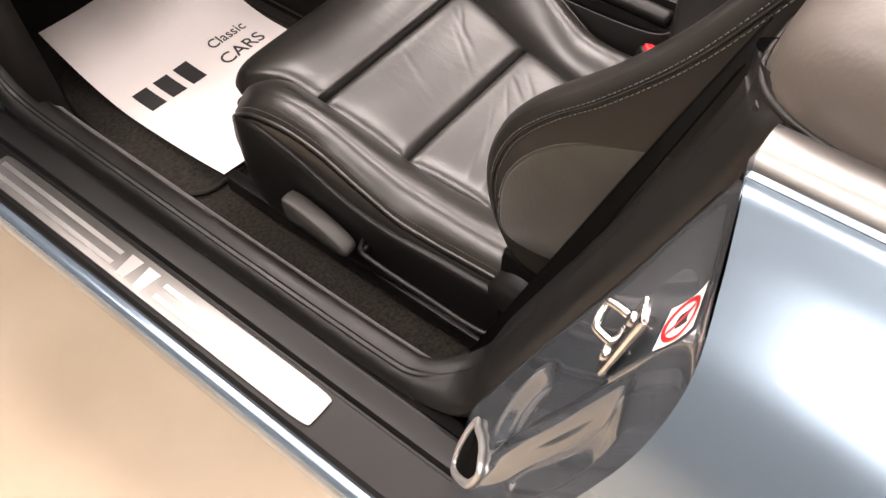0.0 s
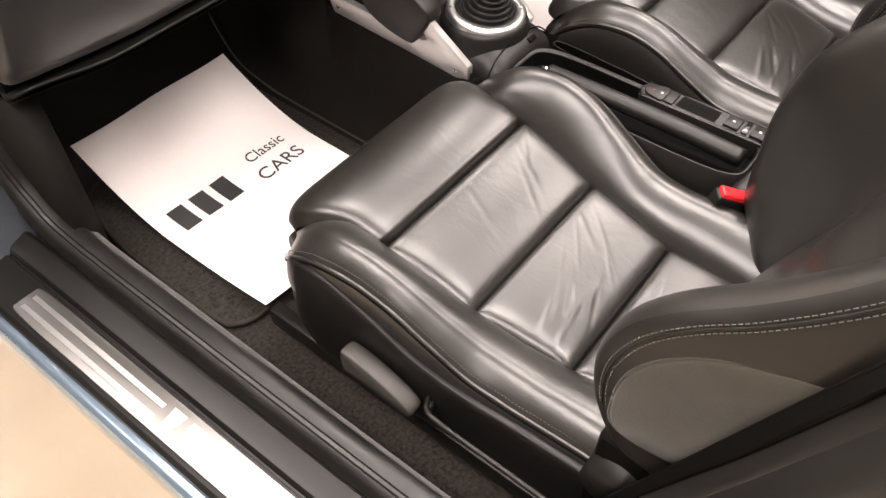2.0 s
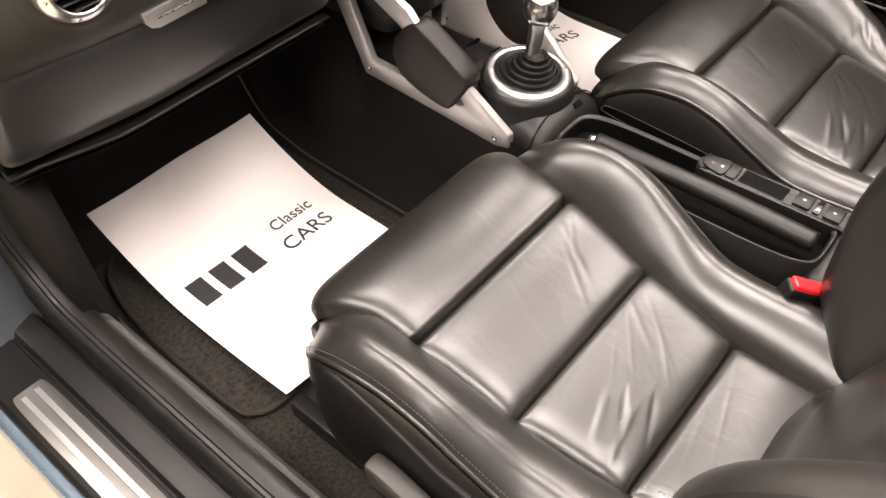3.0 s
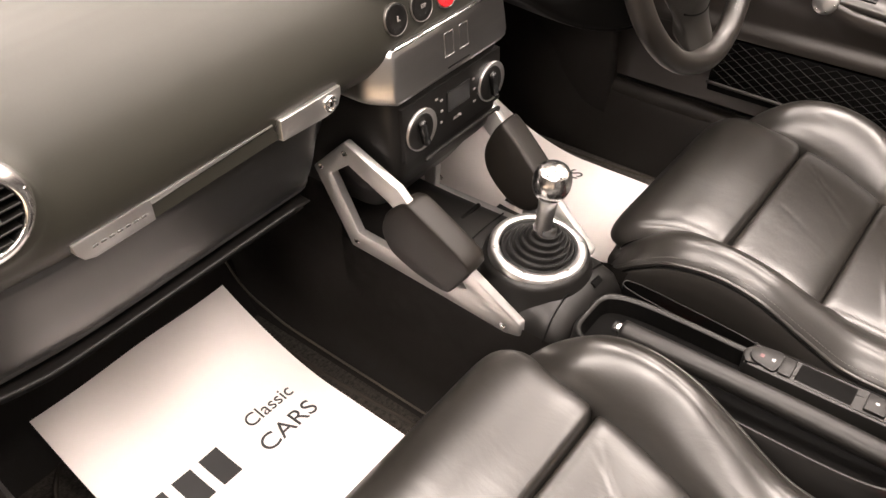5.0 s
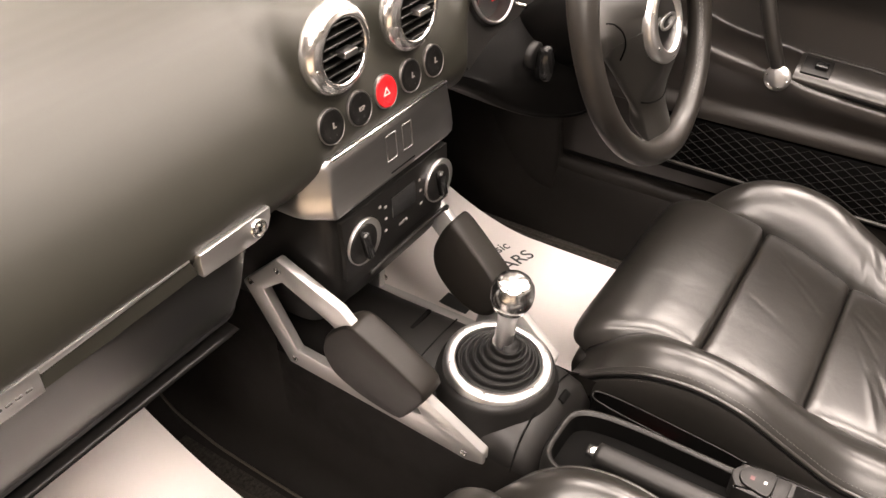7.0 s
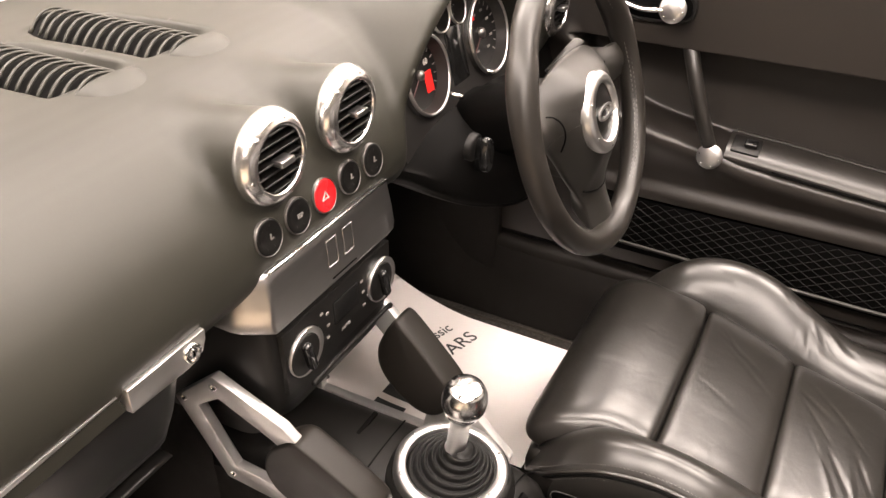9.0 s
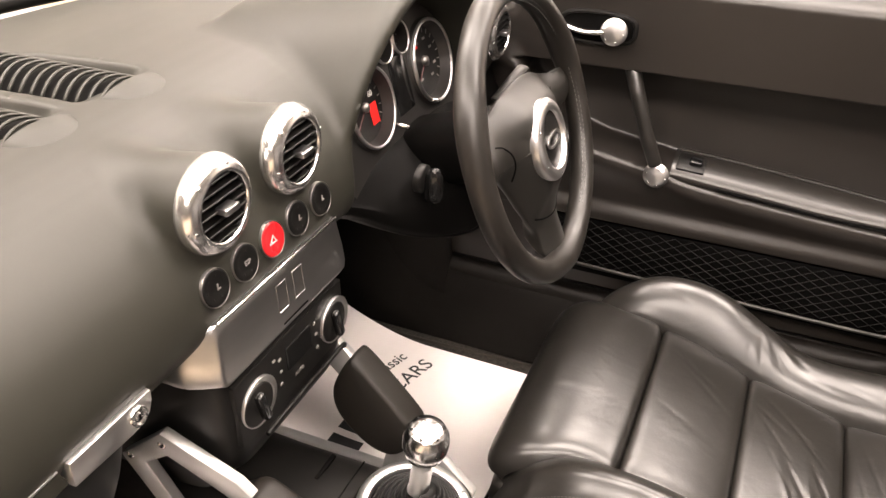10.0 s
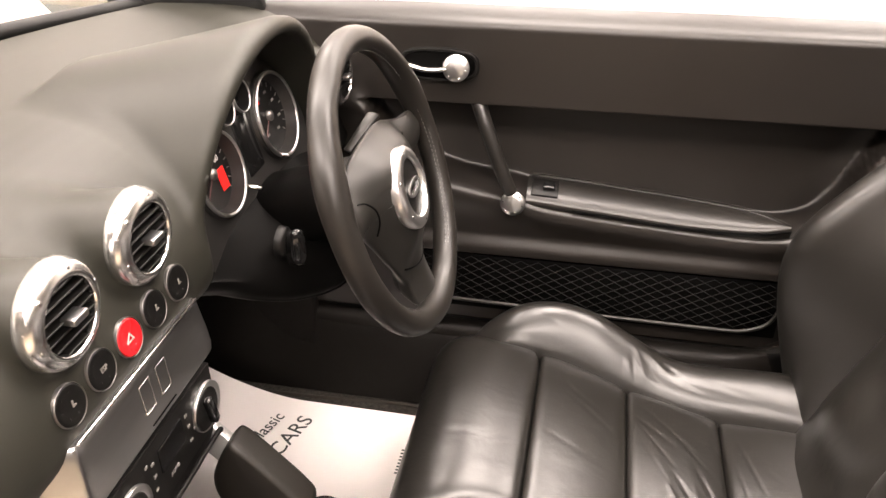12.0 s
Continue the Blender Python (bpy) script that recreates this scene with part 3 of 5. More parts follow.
            for px, py in ((-0.024, 0.012), (-0.010, 0.028), (0.012, 0.030), (0.026, 0.014), (0.030, -0.010), (-0.018, -0.022), (0.016, -0.024)):
                part("numeral", block(px - 0.0042, px + 0.0042, py - 0.0018, py + 0.0018, FACE, FACE + 0.0005, 0.0002, 1, m), PRINT, g)
    part("display", block(0.348, 0.396, -0.006, 0.012, -0.042, 0.040, 0.003, 2, pose(0, 0.0445, 0.890, -14, 0, 0)), GLOSS, c, "dark glass display")
    for x, z in ((0.334, 0.845), (0.432, 0.846)):
        part("reset_rod", tube([(x, 0.05, z + 0.004), (x, 0.010, z)], 0.0030, 10), CHROME, c)
    return d


dashboard()


# ---- steering ----
def column():
    c = thing("steering_column", "black plastic steering column shroud with ignition key", "steering column")
    reach = [(0.115, 0.030), (0.16, 0.016), (0.20, 0.004), (0.24, -0.014), (0.28, -0.042), (0.32, -0.074), (0.36, -0.090), (0.41, -0.080), (0.46, -0.045), (0.52, -0.008), (0.60, 0.008), (0.74, 0.016)]
    foot = [(0.115, 0.800), (0.16, 0.792), (0.20, 0.770), (0.24, 0.738), (0.28, 0.713), (0.32, 0.702), (0.36, 0.699), (0.41, 0.703), (0.46, 0.716), (0.52, 0.736), (0.60, 0.745), (0.74, 0.750)]
    sheets = []
    for x in np.linspace(0.1165, 0.73, 60):
        out, low = along(reach, x), along(foot, x)
        swell = max(0.0, 0.02 - out)
        sheets.append([(x, y, z) for y, z in spline([(0.060, 0.842), (0.036, 0.832), (0.030 - 0.35 * swell, 0.812), (out + 0.006, low + 0.55 * (0.812 - low)), (out, low + 0.020), (out + 0.006, low + 0.004), (out + 0.030, low), (0.16, low + 0.012), (0.30, low + 0.01)], 44)])
    # panel and shroud carry the shade below the cluster in their colour
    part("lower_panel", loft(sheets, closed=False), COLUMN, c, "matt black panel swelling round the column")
    # near-black sheets that put the shade below the dash into colour
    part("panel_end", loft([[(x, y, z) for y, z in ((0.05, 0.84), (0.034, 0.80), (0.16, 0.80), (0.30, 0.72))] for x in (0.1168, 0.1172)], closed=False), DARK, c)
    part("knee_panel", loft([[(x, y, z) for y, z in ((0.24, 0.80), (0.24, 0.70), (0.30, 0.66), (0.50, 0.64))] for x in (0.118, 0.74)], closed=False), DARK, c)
    rings = []
    for t, r in ((0.0, 0.056), (0.3, 0.054), (0.65, 0.052), (0.9, 0.049), (1.0, 0.040)):
        cx, cy, cz = 0.385 - 0.025 * t, 0.03 - 0.15 * t, 0.780 + 0.062 * t
        rings.append([(cx + u * 1.05, cy + 0.3 * v, cz + v * 0.82) for u, v in oval(0, 0, r, r, 40, 2.8)])
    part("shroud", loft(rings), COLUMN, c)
    key = part("ignition_key", lathe([(0.019, -0.004), (0.019, 0.004), (0.0155, 0.007), (0, 0.007)], face_back(0.276, -0.034, 0.806, -4), 28), SATIN, c)
    part("fob", loft([[(0.278 + u + 0.006 * d / 0.022, -0.040 - d, 0.796 + v) for u, v in oval(0, 0, 0.0085 * f, 0.026 * f, 24, 2.6)] for d, f in ((0.0, 0.9), (0.012, 1.0), (0.018, 0.92), (0.021, 0.6), (0.022, 0.1))]), GLOSS, key, "glossy black key fob")
    part("stalk", tube([(0.40, -0.085, 0.875), (0.425, -0.100, 0.897), (0.455, -0.106, 0.905)], lambda t: 0.007 + 0.003 * t, 12, 16, flat=0.5), SATIN_GREY, c, "small grey wiper stalk")
    return c


column()


def wheel():
    w = thing("steering_wheel", "black leather three-spoke steering wheel with a silver ringed hub", "steering wheel")
    w.matrix_basis = pose(0.345, -0.160, 0.865, 90 - 18, 0, 0)
    a = np.linspace(0, 2 * np.pi, 96, endpoint=False)
    thick = 0.0160 + 0.0022 * np.exp(-((np.degrees(a) - 25) / 14) ** 2) + 0.0022 * np.exp(-((np.degrees(a) - 155) / 14) ** 2) + 0.002 * np.exp(-((np.degrees(a) - 270) / 16) ** 2)
    part("rim", tube(np.stack([0.177 * np.cos(a), 0.177 * np.sin(a), 0 * a], 1), thick, 20, closed=True, flat=1.05), LEATHER_RIM, w)
    for lo, hi in ((-60, 12), (32, 85), (95, 148), (168, 240)):
        arc = np.radians(np.linspace(lo, hi, 40))
        for k in (-0.0016, 0.0016):
            part("stitching", stitches([((0.1625 + k) * math.cos(t), (0.1625 + k) * math.sin(t), 0.0080 + k) for t in arc], 0.004, 0.0028, 0.0005), THREAD, w)
    right = [(0.0, 0.066), (0.050, 0.064), (0.090, 0.052), (0.135, 0.036), (0.168, 0.034), (0.174, 0.012), (0.168, -0.014), (0.130, -0.012), (0.104, -0.020), (0.089, -0.036), (0.070, -0.074), (0.052, -0.106), (0.038, -0.130), (0.036, -0.166), (0, -0.174)]
    middle = [(0.0, 0.066), (0.050, 0.064), (0.084, 0.048), (0.094, 0.016), (0.084, -0.03), (0.068, -0.068), (0.052, -0.098), (0.034, -0.108), (0, -0.111)]
    outline, pad = [spline(half + [(-x, y) for x, y in half[-2:0:-1]], 160, True) for half in (right, middle)]
    turn, reach = np.arctan2(pad[:, 1], pad[:, 0]), np.hypot(pad[:, 0], pad[:, 1])
    order = np.argsort(turn)

    def cover(x, y, up=0.0):
        """A domed middle that runs out into three lower spokes."""
        k = math.hypot(x, y) / np.interp(math.atan2(y, x), turn[order], reach[order], period=2 * np.pi)
        z = 0.0225 - 0.085 * max(0.0, k - 0.45) ** 1.5
        for ang, half in ((5, 0.034), (175, 0.034), (270, 0.042)):
            c, q = math.cos(radians(ang)), math.sin(radians(ang))
            u, v = x * c + y * q, y * c - x * q
            if u > 0.02:
                z = smax(z, -0.010 + 0.011 * step(0.06, 0.165, u) - 0.016 * (v / half) ** 2, 0.024)
        return x, y, z + up
    levels = [(0.84, -0.026), (0.93, -0.017), (0.985, -0.008)] + [(k, 0.0) for k in (1.0, 0.985, 0.96, 0.92, 0.87, 0.81, 0.74, 0.67, 0.60, 0.53, 0.45, 0.36, 0.20, 0.05)]
    hub = part("hub", loft(relax([[cover(x * k, y * k, up) for x, y in outline] for k, up in levels], 2, 1)), SATIN_GREY, w, "dark grey airbag cover with three spokes")
    for sg in (-1, 1):
        part("hub_seam", tube([cover(sg * x, y, 0.0006) for x, y in spline([(0.106, 0.024), (0.093, 0.018), (0.083, 0.004), (0.079, -0.014), (0.082, -0.030)], 24)], 0.0013, 6), DARK, hub)
    part("hub_seam", tube([cover(x, -0.113 + 6.0 * x * x, 0.0006) for x in np.linspace(-0.046, 0.046, 24)], 0.0013, 6), DARK, hub)
    ring = part("hub_ring", lathe([(0.0365, 0.020), (0.0370, 0.0275), (0.039, 0.0288), (0.0500, 0.0255), (0.0520, 0.0225), (0.0520, 0.012)], pose(-0.006, -0.010, 0), 56), VENT_RING, w, "satin aluminium hub ring")
    for k in range(6):
        t = radians(60 * k + 30)
        part("bolt", lathe([(0.0022, -0.001), (0.0022, 0.0002), (0, 0.0004)], pose(-0.006 + 0.0445 * math.cos(t), -0.010 + 0.0445 * math.sin(t), 0.0268), 10), CHROME, ring)
    part("hub_disc", lathe([(0.0368, 0.022), (0.016, 0.0255), (0, 0.0258)], pose(-0.006, -0.010, 0), 40), PLASTIC, w)
    part("emblem", prism(oval(-0.006, -0.010, 0.0235, 0.0088, 32, 2.4), 0.025, 0.0278, 2, 0.0, oval(-0.006, -0.010, 0.0195, 0.0058, 32, 2.4)), VENT_RING, w, "plain silver oval emblem")
    return w


wheel()


# ---- centre console ----
def console():
    c = thing("centre_console", "black centre console with a brushed aluminium radio cover", "console")
    stack = []
    for z, y0, w in ((0.835, 0.004, 0.112), (0.755, -0.004, 0.1175), (0.70, -0.006, 0.118), (0.655, -0.004, 0.116), (0.628, 0.004, 0.110), (0.60, 0.030, 0.10), (0.56, 0.06, 0.095)):
        stack.append([(u, max(v, y0), z) for u, v in oval(0, y0 + 0.12, w, 0.12, 64, 9)])
    part("centre_face", loft(stack), SATIN, c)
    cover = []
    for z, y0, left, tuck in ((0.7590, 0.004, 0.126, 0.012), (0.7615, -0.0105, 0.1320, 0.008), (0.7670, -0.0138, 0.1365, 0.003), (0.7750, -0.0132, 0.1380, 0.0), (0.795, -0.0108, 0.1345, 0.0), (0.8180, -0.0062, 0.1290, 0.0), (0.8265, -0.0046, 0.1270, 0.0), (0.8285, -0.0030, 0.1255, 0.001), (0.8292, 0.003, 0.1230, 0.004)):
        bend = [(-left + dx, y0 + dy, z) for dx, dy in ((0.0230, 0.0), (0.0205, 0.0004), (0.0190, 0.0014), (0.0175, 0.0036), (0.0130, 0.0110), (0.0070, 0.0210), (0.0020, 0.0320), (0.0, 0.0430))]
        cover.append([(0.1135 - tuck, 0.07, z), (0.1135 - tuck, y0 + 0.006, z), (0.1115 - tuck, y0 + 0.001, z), (0.108 - tuck, y0, z)] + [(x, y0, z) for x in np.linspace(0.09, -left + 0.03, 12)] + bend + [(-left, 0.07, z)])
    r = part("radio_cover", loft(cover), ALLOY, c, "brushed aluminium radio cover with engraved marks", 30)
    part("cover_edge", tube([(-0.104, -0.0042, 0.8287), (0.110, -0.0042, 0.8287)], 0.0021, 10), POLISHED, r, "polished upper edge")
    for dx in (-0.010, 0.020):
        q = [(dx - 0.011, 0.786), (dx + 0.007, 0.786), (dx + 0.012, 0.815), (dx - 0.006, 0.815)]
        qi = [(dx + 0.001 + (x - dx - 0.001) * 0.91, 0.8005 + (z - 0.8005) * 0.945) for x, z in q]
        mark = prism(q, -0.0012, 0.002, 1, 0, qi)
        for v in mark.verts:
            v.co.y += -0.0132 + 0.185 * (v.co.z - 0.776)
        part("engraved_mark", mark, POLISHED, r)
    part("slot", block(-0.018, 0.028, -0.0146, -0.010, 0.7705, 0.7722, 0.0005, 1), DARK, r)
    # climate panel
    p = part("climate_panel", block(-0.102, 0.106, -0.0068, 0.01, 0.668, 0.748, 0.0008, 2), SATIN, c, "black climate control panel with two dials")
    for x in (-0.069, 0.083):
        m = face_back(x, -0.009, 0.7055)
        k = part("dial", lathe([(0.0288, -0.002), (0.0290, 0.0014), (0.0284, 0.0020), (0.0180, 0.0012), (0.0150, -0.001)], m, 44), VENT_RING, p, "chrome ringed dial")
        part("knob", lathe([(0.0245, -0.001), (0.0245, 0.0022), (0.0225, 0.0036), (0, 0.0036)], m @ pose(-0.0042, 0, 0), 40), SATIN, k)
        part("grip", block(-0.0055, 0.0055, -0.0195, 0.0195, 0.002, 0.0125, 0.0036, 3, m @ pose(-0.0042, 0, 0, 0, 0, 12)), GLOSS, k)
    part("display", block(-0.014, 0.034, -0.0088, -0.006, 0.702, 0.733, 0.001, 1), GLOSS, p)
    part("lettering", text_mesh("AUTO", 0.0062, PRINT, face_back(0.006, -0.0082, 0.688)), WHITE, p)
    for x, z in ((-0.026, 0.727), (-0.026, 0.711), (-0.028, 0.695), (0.043, 0.727), (0.045, 0.711), (0.045, 0.692), (-0.036, 0.733), (0.055, 0.70)):
        part("symbol", block(x - 0.0025, x + 0.0025, -0.0084, -0.007, z - 0.0016, z + 0.0016, 0.0004, 1), PRINT, p)
    part("vent_lip", tube([(-0.06, -0.0085, 0.652), (-0.05, -0.0095, 0.657), (0.085, -0.0095, 0.657), (0.10, -0.0085, 0.652)], 0.003, 8, 30), SATIN, c)
    # tunnel
    rings = []
    for y, w, zt in ((0.42, 0.074, 0.52), (0.20, 0.075, 0.515), (0.05, 0.076, 0.510), (-0.05, 0.080, 0.508), (-0.15, 0.084, 0.504), (-0.205, 0.086, 0.498), (-0.232, 0.086, 0.488), (-0.246, 0.085, 0.468), (-0.252, 0.084, 0.42)):
        rings.append([(x, y, z) for x, z in spline([(-w - 0.012, 0.22), (-w - 0.003, 0.40), (-w, zt - 0.035), (-w + 0.028, zt - 0.004), (0, zt + 0.006), (w - 0.028, zt - 0.004), (w, zt - 0.035), (w + 0.003, 0.40), (w + 0.012, 0.22)], 41)])
    part("tunnel", loft(rings, closed=False), SATIN, c)
    part("panel_gap", tube([(-0.088, -0.045, 0.490), (-0.06, -0.050, 0.5055), (0.0, -0.053, 0.5135), (0.06, -0.05, 0.5055)], 0.0012, 6, 30), DARK, c)
    part("panel_gap", tube([(-0.094, -0.222, 0.465), (-0.06, -0.219, 0.492), (0.0, -0.218, 0.5045), (0.06, -0.219, 0.492), (0.094, -0.222, 0.465)], 0.0012, 6, 30), DARK, c)
    part("coin_slot", block(-0.023, 0.023, -0.0035, 0.0035, -0.003, 0.003, 0.0025, 2, pose(0.026, -0.013, 0.5125, 0, 0, 0)), DARK, c)
    part("catch", block(-0.010, 0.010, -0.005, 0.005, 0, 0.006, 0.002, 2, pose(0.024, -0.231, 0.490, 40, 0, 0)), DARK, c)
    # collar round the gear lever
    part("gear_collar", lathe([(0.090, -0.036), (0.083, -0.016), (0.077, 0.004), (0.074, 0.014), (0.05, 0.014)], pose(0.003, -0.145, 0.506), 56), SATIN, c)
    return c


console()


def gear_lever():
    g = thing("gear_lever", "polished metal gear lever with ringed rubber boot", "gear lever")
    m = pose(0.004, -0.147, 0.521, 6, 0, 0)
    ring = part("ring", lathe([(0.0540, 0.0), (0.0545, 0.009), (0.0560, 0.0112), (0.0655, 0.0100), (0.0690, 0.0070), (0.0698, -0.006)], m, 64), VENT_RING, g, "satin aluminium boot ring")
    for k in range(6):
        t = radians(60 * k + 15)
        part("bolt", lathe([(0.0030, -0.001), (0.0030, 0.0003), (0.0024, 0.0008), (0, 0.0008)], m @ pose(0.0615 * math.cos(t), 0.0615 * math.sin(t), 0.0106), 12), ALLOY, ring)
    prof = []
    for k in range(6):
        r0 = 0.0540 - 0.0069 * k
        z0 = 0.003 + 0.0078 * k
        prof += [(r0, z0), (r0 - 0.0002, z0 + 0.0046), (r0 - 0.0012, z0 + 0.0060), (r0 - 0.0026, z0 + 0.0062), (r0 - 0.0044, z0 + 0.0040), (r0 - 0.0062, z0 + 0.0004)]
    v, f = lathe(prof + [(0.012, 0.052), (0, 0.052)], m, 56)
    tilt = np.clip((v[:, 2] - 0.52) / 0.05, 0, 1.2)
    v[:, 1] -= 0.012 * tilt
    v[:, 0] -= 0.004 * tilt
    part("boot", (v, f), RUBBER, g, "black ringed rubber boot")
    lean = pose(-0.001, -0.156, 0.566, 8, -3, 0)
    part("shaft", lathe([(0.0125, 0.0), (0.0135, 0.004), (0.0118, 0.008), (0.0122, 0.045), (0.0135, 0.062), (0.0165, 0.068)], lean, 28), ALLOY, g, "satin aluminium shaft")
    knob = part("knob", lathe([(0.0165, 0.066), (0.0215, 0.071), (0.0250, 0.082), (0.0255, 0.092), (0.0240, 0.101), (0.0205, 0.107), (0.0200, 0.1085), (0.013, 0.111), (0, 0.112)], lean, 44), CHROME, g, "polished round knob")
    for k in range(6):
        t = radians(60 * k)
        part("dimple", lathe([(0.0022, 0.0), (0.0018, 0.0012), (0, 0.0014)], lean @ pose(0.0165 * math.cos(t), 0.0165 * math.sin(t), 0.1088), 10), SATIN, knob)
    return g


gear_lever()


def grab_handle(side):
    h = thing("grab_handle", "brushed aluminium console brace with black grip pad", "grab handle", "console braces")

    def lean(bm, much=0.195):
        for v in bm.verts:
            v.co.x = side * (v.co.x + much * (v.co.z - 0.465))
        bmesh.ops.recalc_face_normals(bm, faces=bm.faces)
        return bm
    outer = [(0.146, 0.620), (0.062, 0.698), (-0.018, 0.652), (-0.042, 0.612), (-0.190, 0.482), (-0.186, 0.452), (-0.160, 0.443), (-0.055, 0.452), (0.122, 0.464)]
    inner = [(0.110, 0.621), (0.068, 0.655), (0.010, 0.616), (-0.018, 0.588), (-0.100, 0.512), (-0.103, 0.504), (-0.092, 0.498), (-0.020, 0.500), (0.094, 0.506)]
    if side > 0:
        outer = [(0.152, 0.622), (0.076, 0.688), (-0.190, 0.480), (-0.184, 0.456), (0.126, 0.462)]
        inner = [(0.112, 0.618), (0.080, 0.646), (-0.07, 0.530), (-0.060, 0.476), (0.104, 0.474)]
    fr = part("frame", lean(prism(outer, 0.0835, 0.0975, 0, 0.003, inner)), SILVER_PAINT, h, "satin silver brace frame")
    pad = spline([(0.027, 0.562), (0.014, 0.594), (-0.012, 0.622), (-0.030, 0.632), (-0.050, 0.624), (-0.112, 0.580), (-0.124, 0.563), (-0.119, 0.547), (-0.086, 0.498), (-0.074, 0.490), (-0.050, 0.492), (-0.018, 0.500), (0.014, 0.517), (0.025, 0.537)], 70, True)
    if side > 0:
        pad = spline([(-0.024, 0.632), (-0.060, 0.602), (-0.098, 0.566), (-0.108, 0.548), (-0.099, 0.524), (-0.078, 0.507), (-0.048, 0.510), (-0.018, 0.529), (0.003, 0.553), (0.009, 0.580), (0.000, 0.608), (-0.012, 0.628)], 60, True)
    mid = pad.mean(0)
    rings = [[(w, *(mid + (p - mid) * k)) for p in pad] for w, k in ((0.074, 0.86), (0.0755, 0.95), (0.079, 0.99), (0.088, 1.0), (0.106, 1.0), (0.1105, 0.992), (0.1128, 0.975), (0.1138, 0.94), (0.1145, 0.5), (0.1145, 0.05))]
    v, f = loft(rings)
    v[:, 0] = side * (v[:, 0] + 0.12 * (v[:, 2] - 0.465))
    part("grip_pad", (v, f), GRIP, h, "soft black grip pad")
    for y, z in ((0.066, 0.678), (0.128, 0.628), (0.106, 0.483), (-0.160, 0.462)):
        x = side * (0.0970 + 0.195 * (z - 0.465))
        part("bolt", lathe([(0.0050, -0.001), (0.0050, 0.0012), (0.0040, 0.0018), (0.0026, 0.0018), (0.0022, 0.0006), (0, 0.0006)], pose(x, y, z, 0, 90 * side - 11 * side), 14), CHROME, fr)
    return h


grab_handle(-1)
grab_handle(1)


def handbrake():
    t = thing("console_tray", "black plastic console tray around the handbrake", "console tray")
    z = 0.486
    loop = np.array([(x, y, z) for x, y in oval(-0.0225, -0.455, 0.0595, 0.208, 96, 5.0)])
    inset = lambda q: [(-0.0225 + (x + 0.0225) * (1 - q / 0.0595), -0.455 + (y + 0.455) * (1 - q / 0.208), zz) for x, y, zz in loop]  # noqa: E731
    wall = [loop + np.array([0, 0, -0.004]), loop, np.array(inset(0.003)), np.array(inset(0.006)) - [0, 0, 0.004]]
    part("rim", loft(wall, caps=False), SATIN, t)
    # tray inside is coloured near-black for the shade in its depth
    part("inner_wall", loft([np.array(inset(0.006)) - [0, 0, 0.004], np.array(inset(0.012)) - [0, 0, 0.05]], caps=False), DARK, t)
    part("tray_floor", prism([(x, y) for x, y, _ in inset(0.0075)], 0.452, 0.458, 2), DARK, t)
    skirt = [loop + np.array([0, 0, 0.0005]), np.array(inset(-0.003)) + [0, 0, -0.005], np.array(inset(-0.009)) + [0, 0, -0.06], np.array(inset(-0.015)) + [0, 0, -0.22]]
    part("side", loft(skirt, caps=False), SATIN, t)
    part("rear_box", block(-0.095, 0.095, -1.0, -0.655, 0.25, 0.485, 0.02, 3), SATIN, t)
    lever = thing("handbrake", "black handbrake lever with a polished release button", "handbrake")
    part("grip", tube([(-0.030, -0.304, 0.486), (-0.030, -0.40, 0.489), (-0.028, -0.52, 0.489), (-0.025, -0.645, 0.484)], 0.0155, 16, 30, flat=0.9), SATIN, lever)
    part("button", tube([(-0.030, -0.292, 0.4855), (-0.030, -0.305, 0.486)], 0.0085, 14), CHROME, lever, "bright release button")
    strip = thing("switch_strip", "narrow console strip with roof and mirror switches", "switch panel")
    outline = spline([(0.008, -0.468), (0.013, -0.452), (0.029, -0.444), (0.045, -0.452), (0.051, -0.468), (0.058, -0.65), (0.053, -0.672), (0.034, -0.680), (0.014, -0.672), (0.012, -0.65)], 60, True)
    part("bezel", prism([tuple(p) for p in outline], 0.40, 0.490, 2, 0.003), SATIN, strip)
    ok = spline([(0.014, -0.470), (0.018, -0.458), (0.029, -0.452), (0.041, -0.458), (0.046, -0.470), (0.046, -0.488), (0.014, -0.488)], 40, True)
    part("roof_switch", prism([tuple(p) for p in ok], 0.488, 0.4935, 2, 0.0015), PLASTIC, strip)
    part("red_symbol", block(0.0255, 0.0315, -0.469, -0.464, 0.493, 0.4937, 0.0002, 1), RED_DULL, strip)
    part("white_symbol", block(0.027, 0.031, -0.4825, -0.479, 0.493, 0.4937, 0.0002, 1), WHITE, strip)
    part("roof_switch", block(0.014, 0.046, -0.506, -0.490, 0.486, 0.4935, 0.002), PLASTIC, strip)
    part("pocket", block(0.0165, 0.048, -0.578, -0.510, 0.487, 0.4908, 0.002), DARK, strip)
    for y in (-0.602, -0.645):
        part("rocker", block(0.019, 0.049, y - 0.012, y + 0.012, 0.486, 0.4945, 0.002), PLASTIC, strip)
        part("white_symbol", block(0.0325, 0.0355, y - 0.002, y + 0.002, 0.494, 0.4948, 0.0002, 1), WHITE, strip)
    part("divider", block(0.019, 0.050, -0.628, -0.619, 0.486, 0.4935, 0.002), GLOSS, strip)
    pocket = thing("side_pocket", "slim black side pocket with a red edge", "storage pocket")
    loop = np.array([(x + 0.06 * (y + 0.36), y, 0.472) for x, y in oval(0.060, -0.360, 0.0115, 0.105, 60, 3.5)])
    part("rim", tube(loop, 0.0010, 6, closed=True), PLASTIC, pocket)
    part("body", loft([loop, loop + np.array([0, 0, -0.05])], caps=False), DARK, pocket)
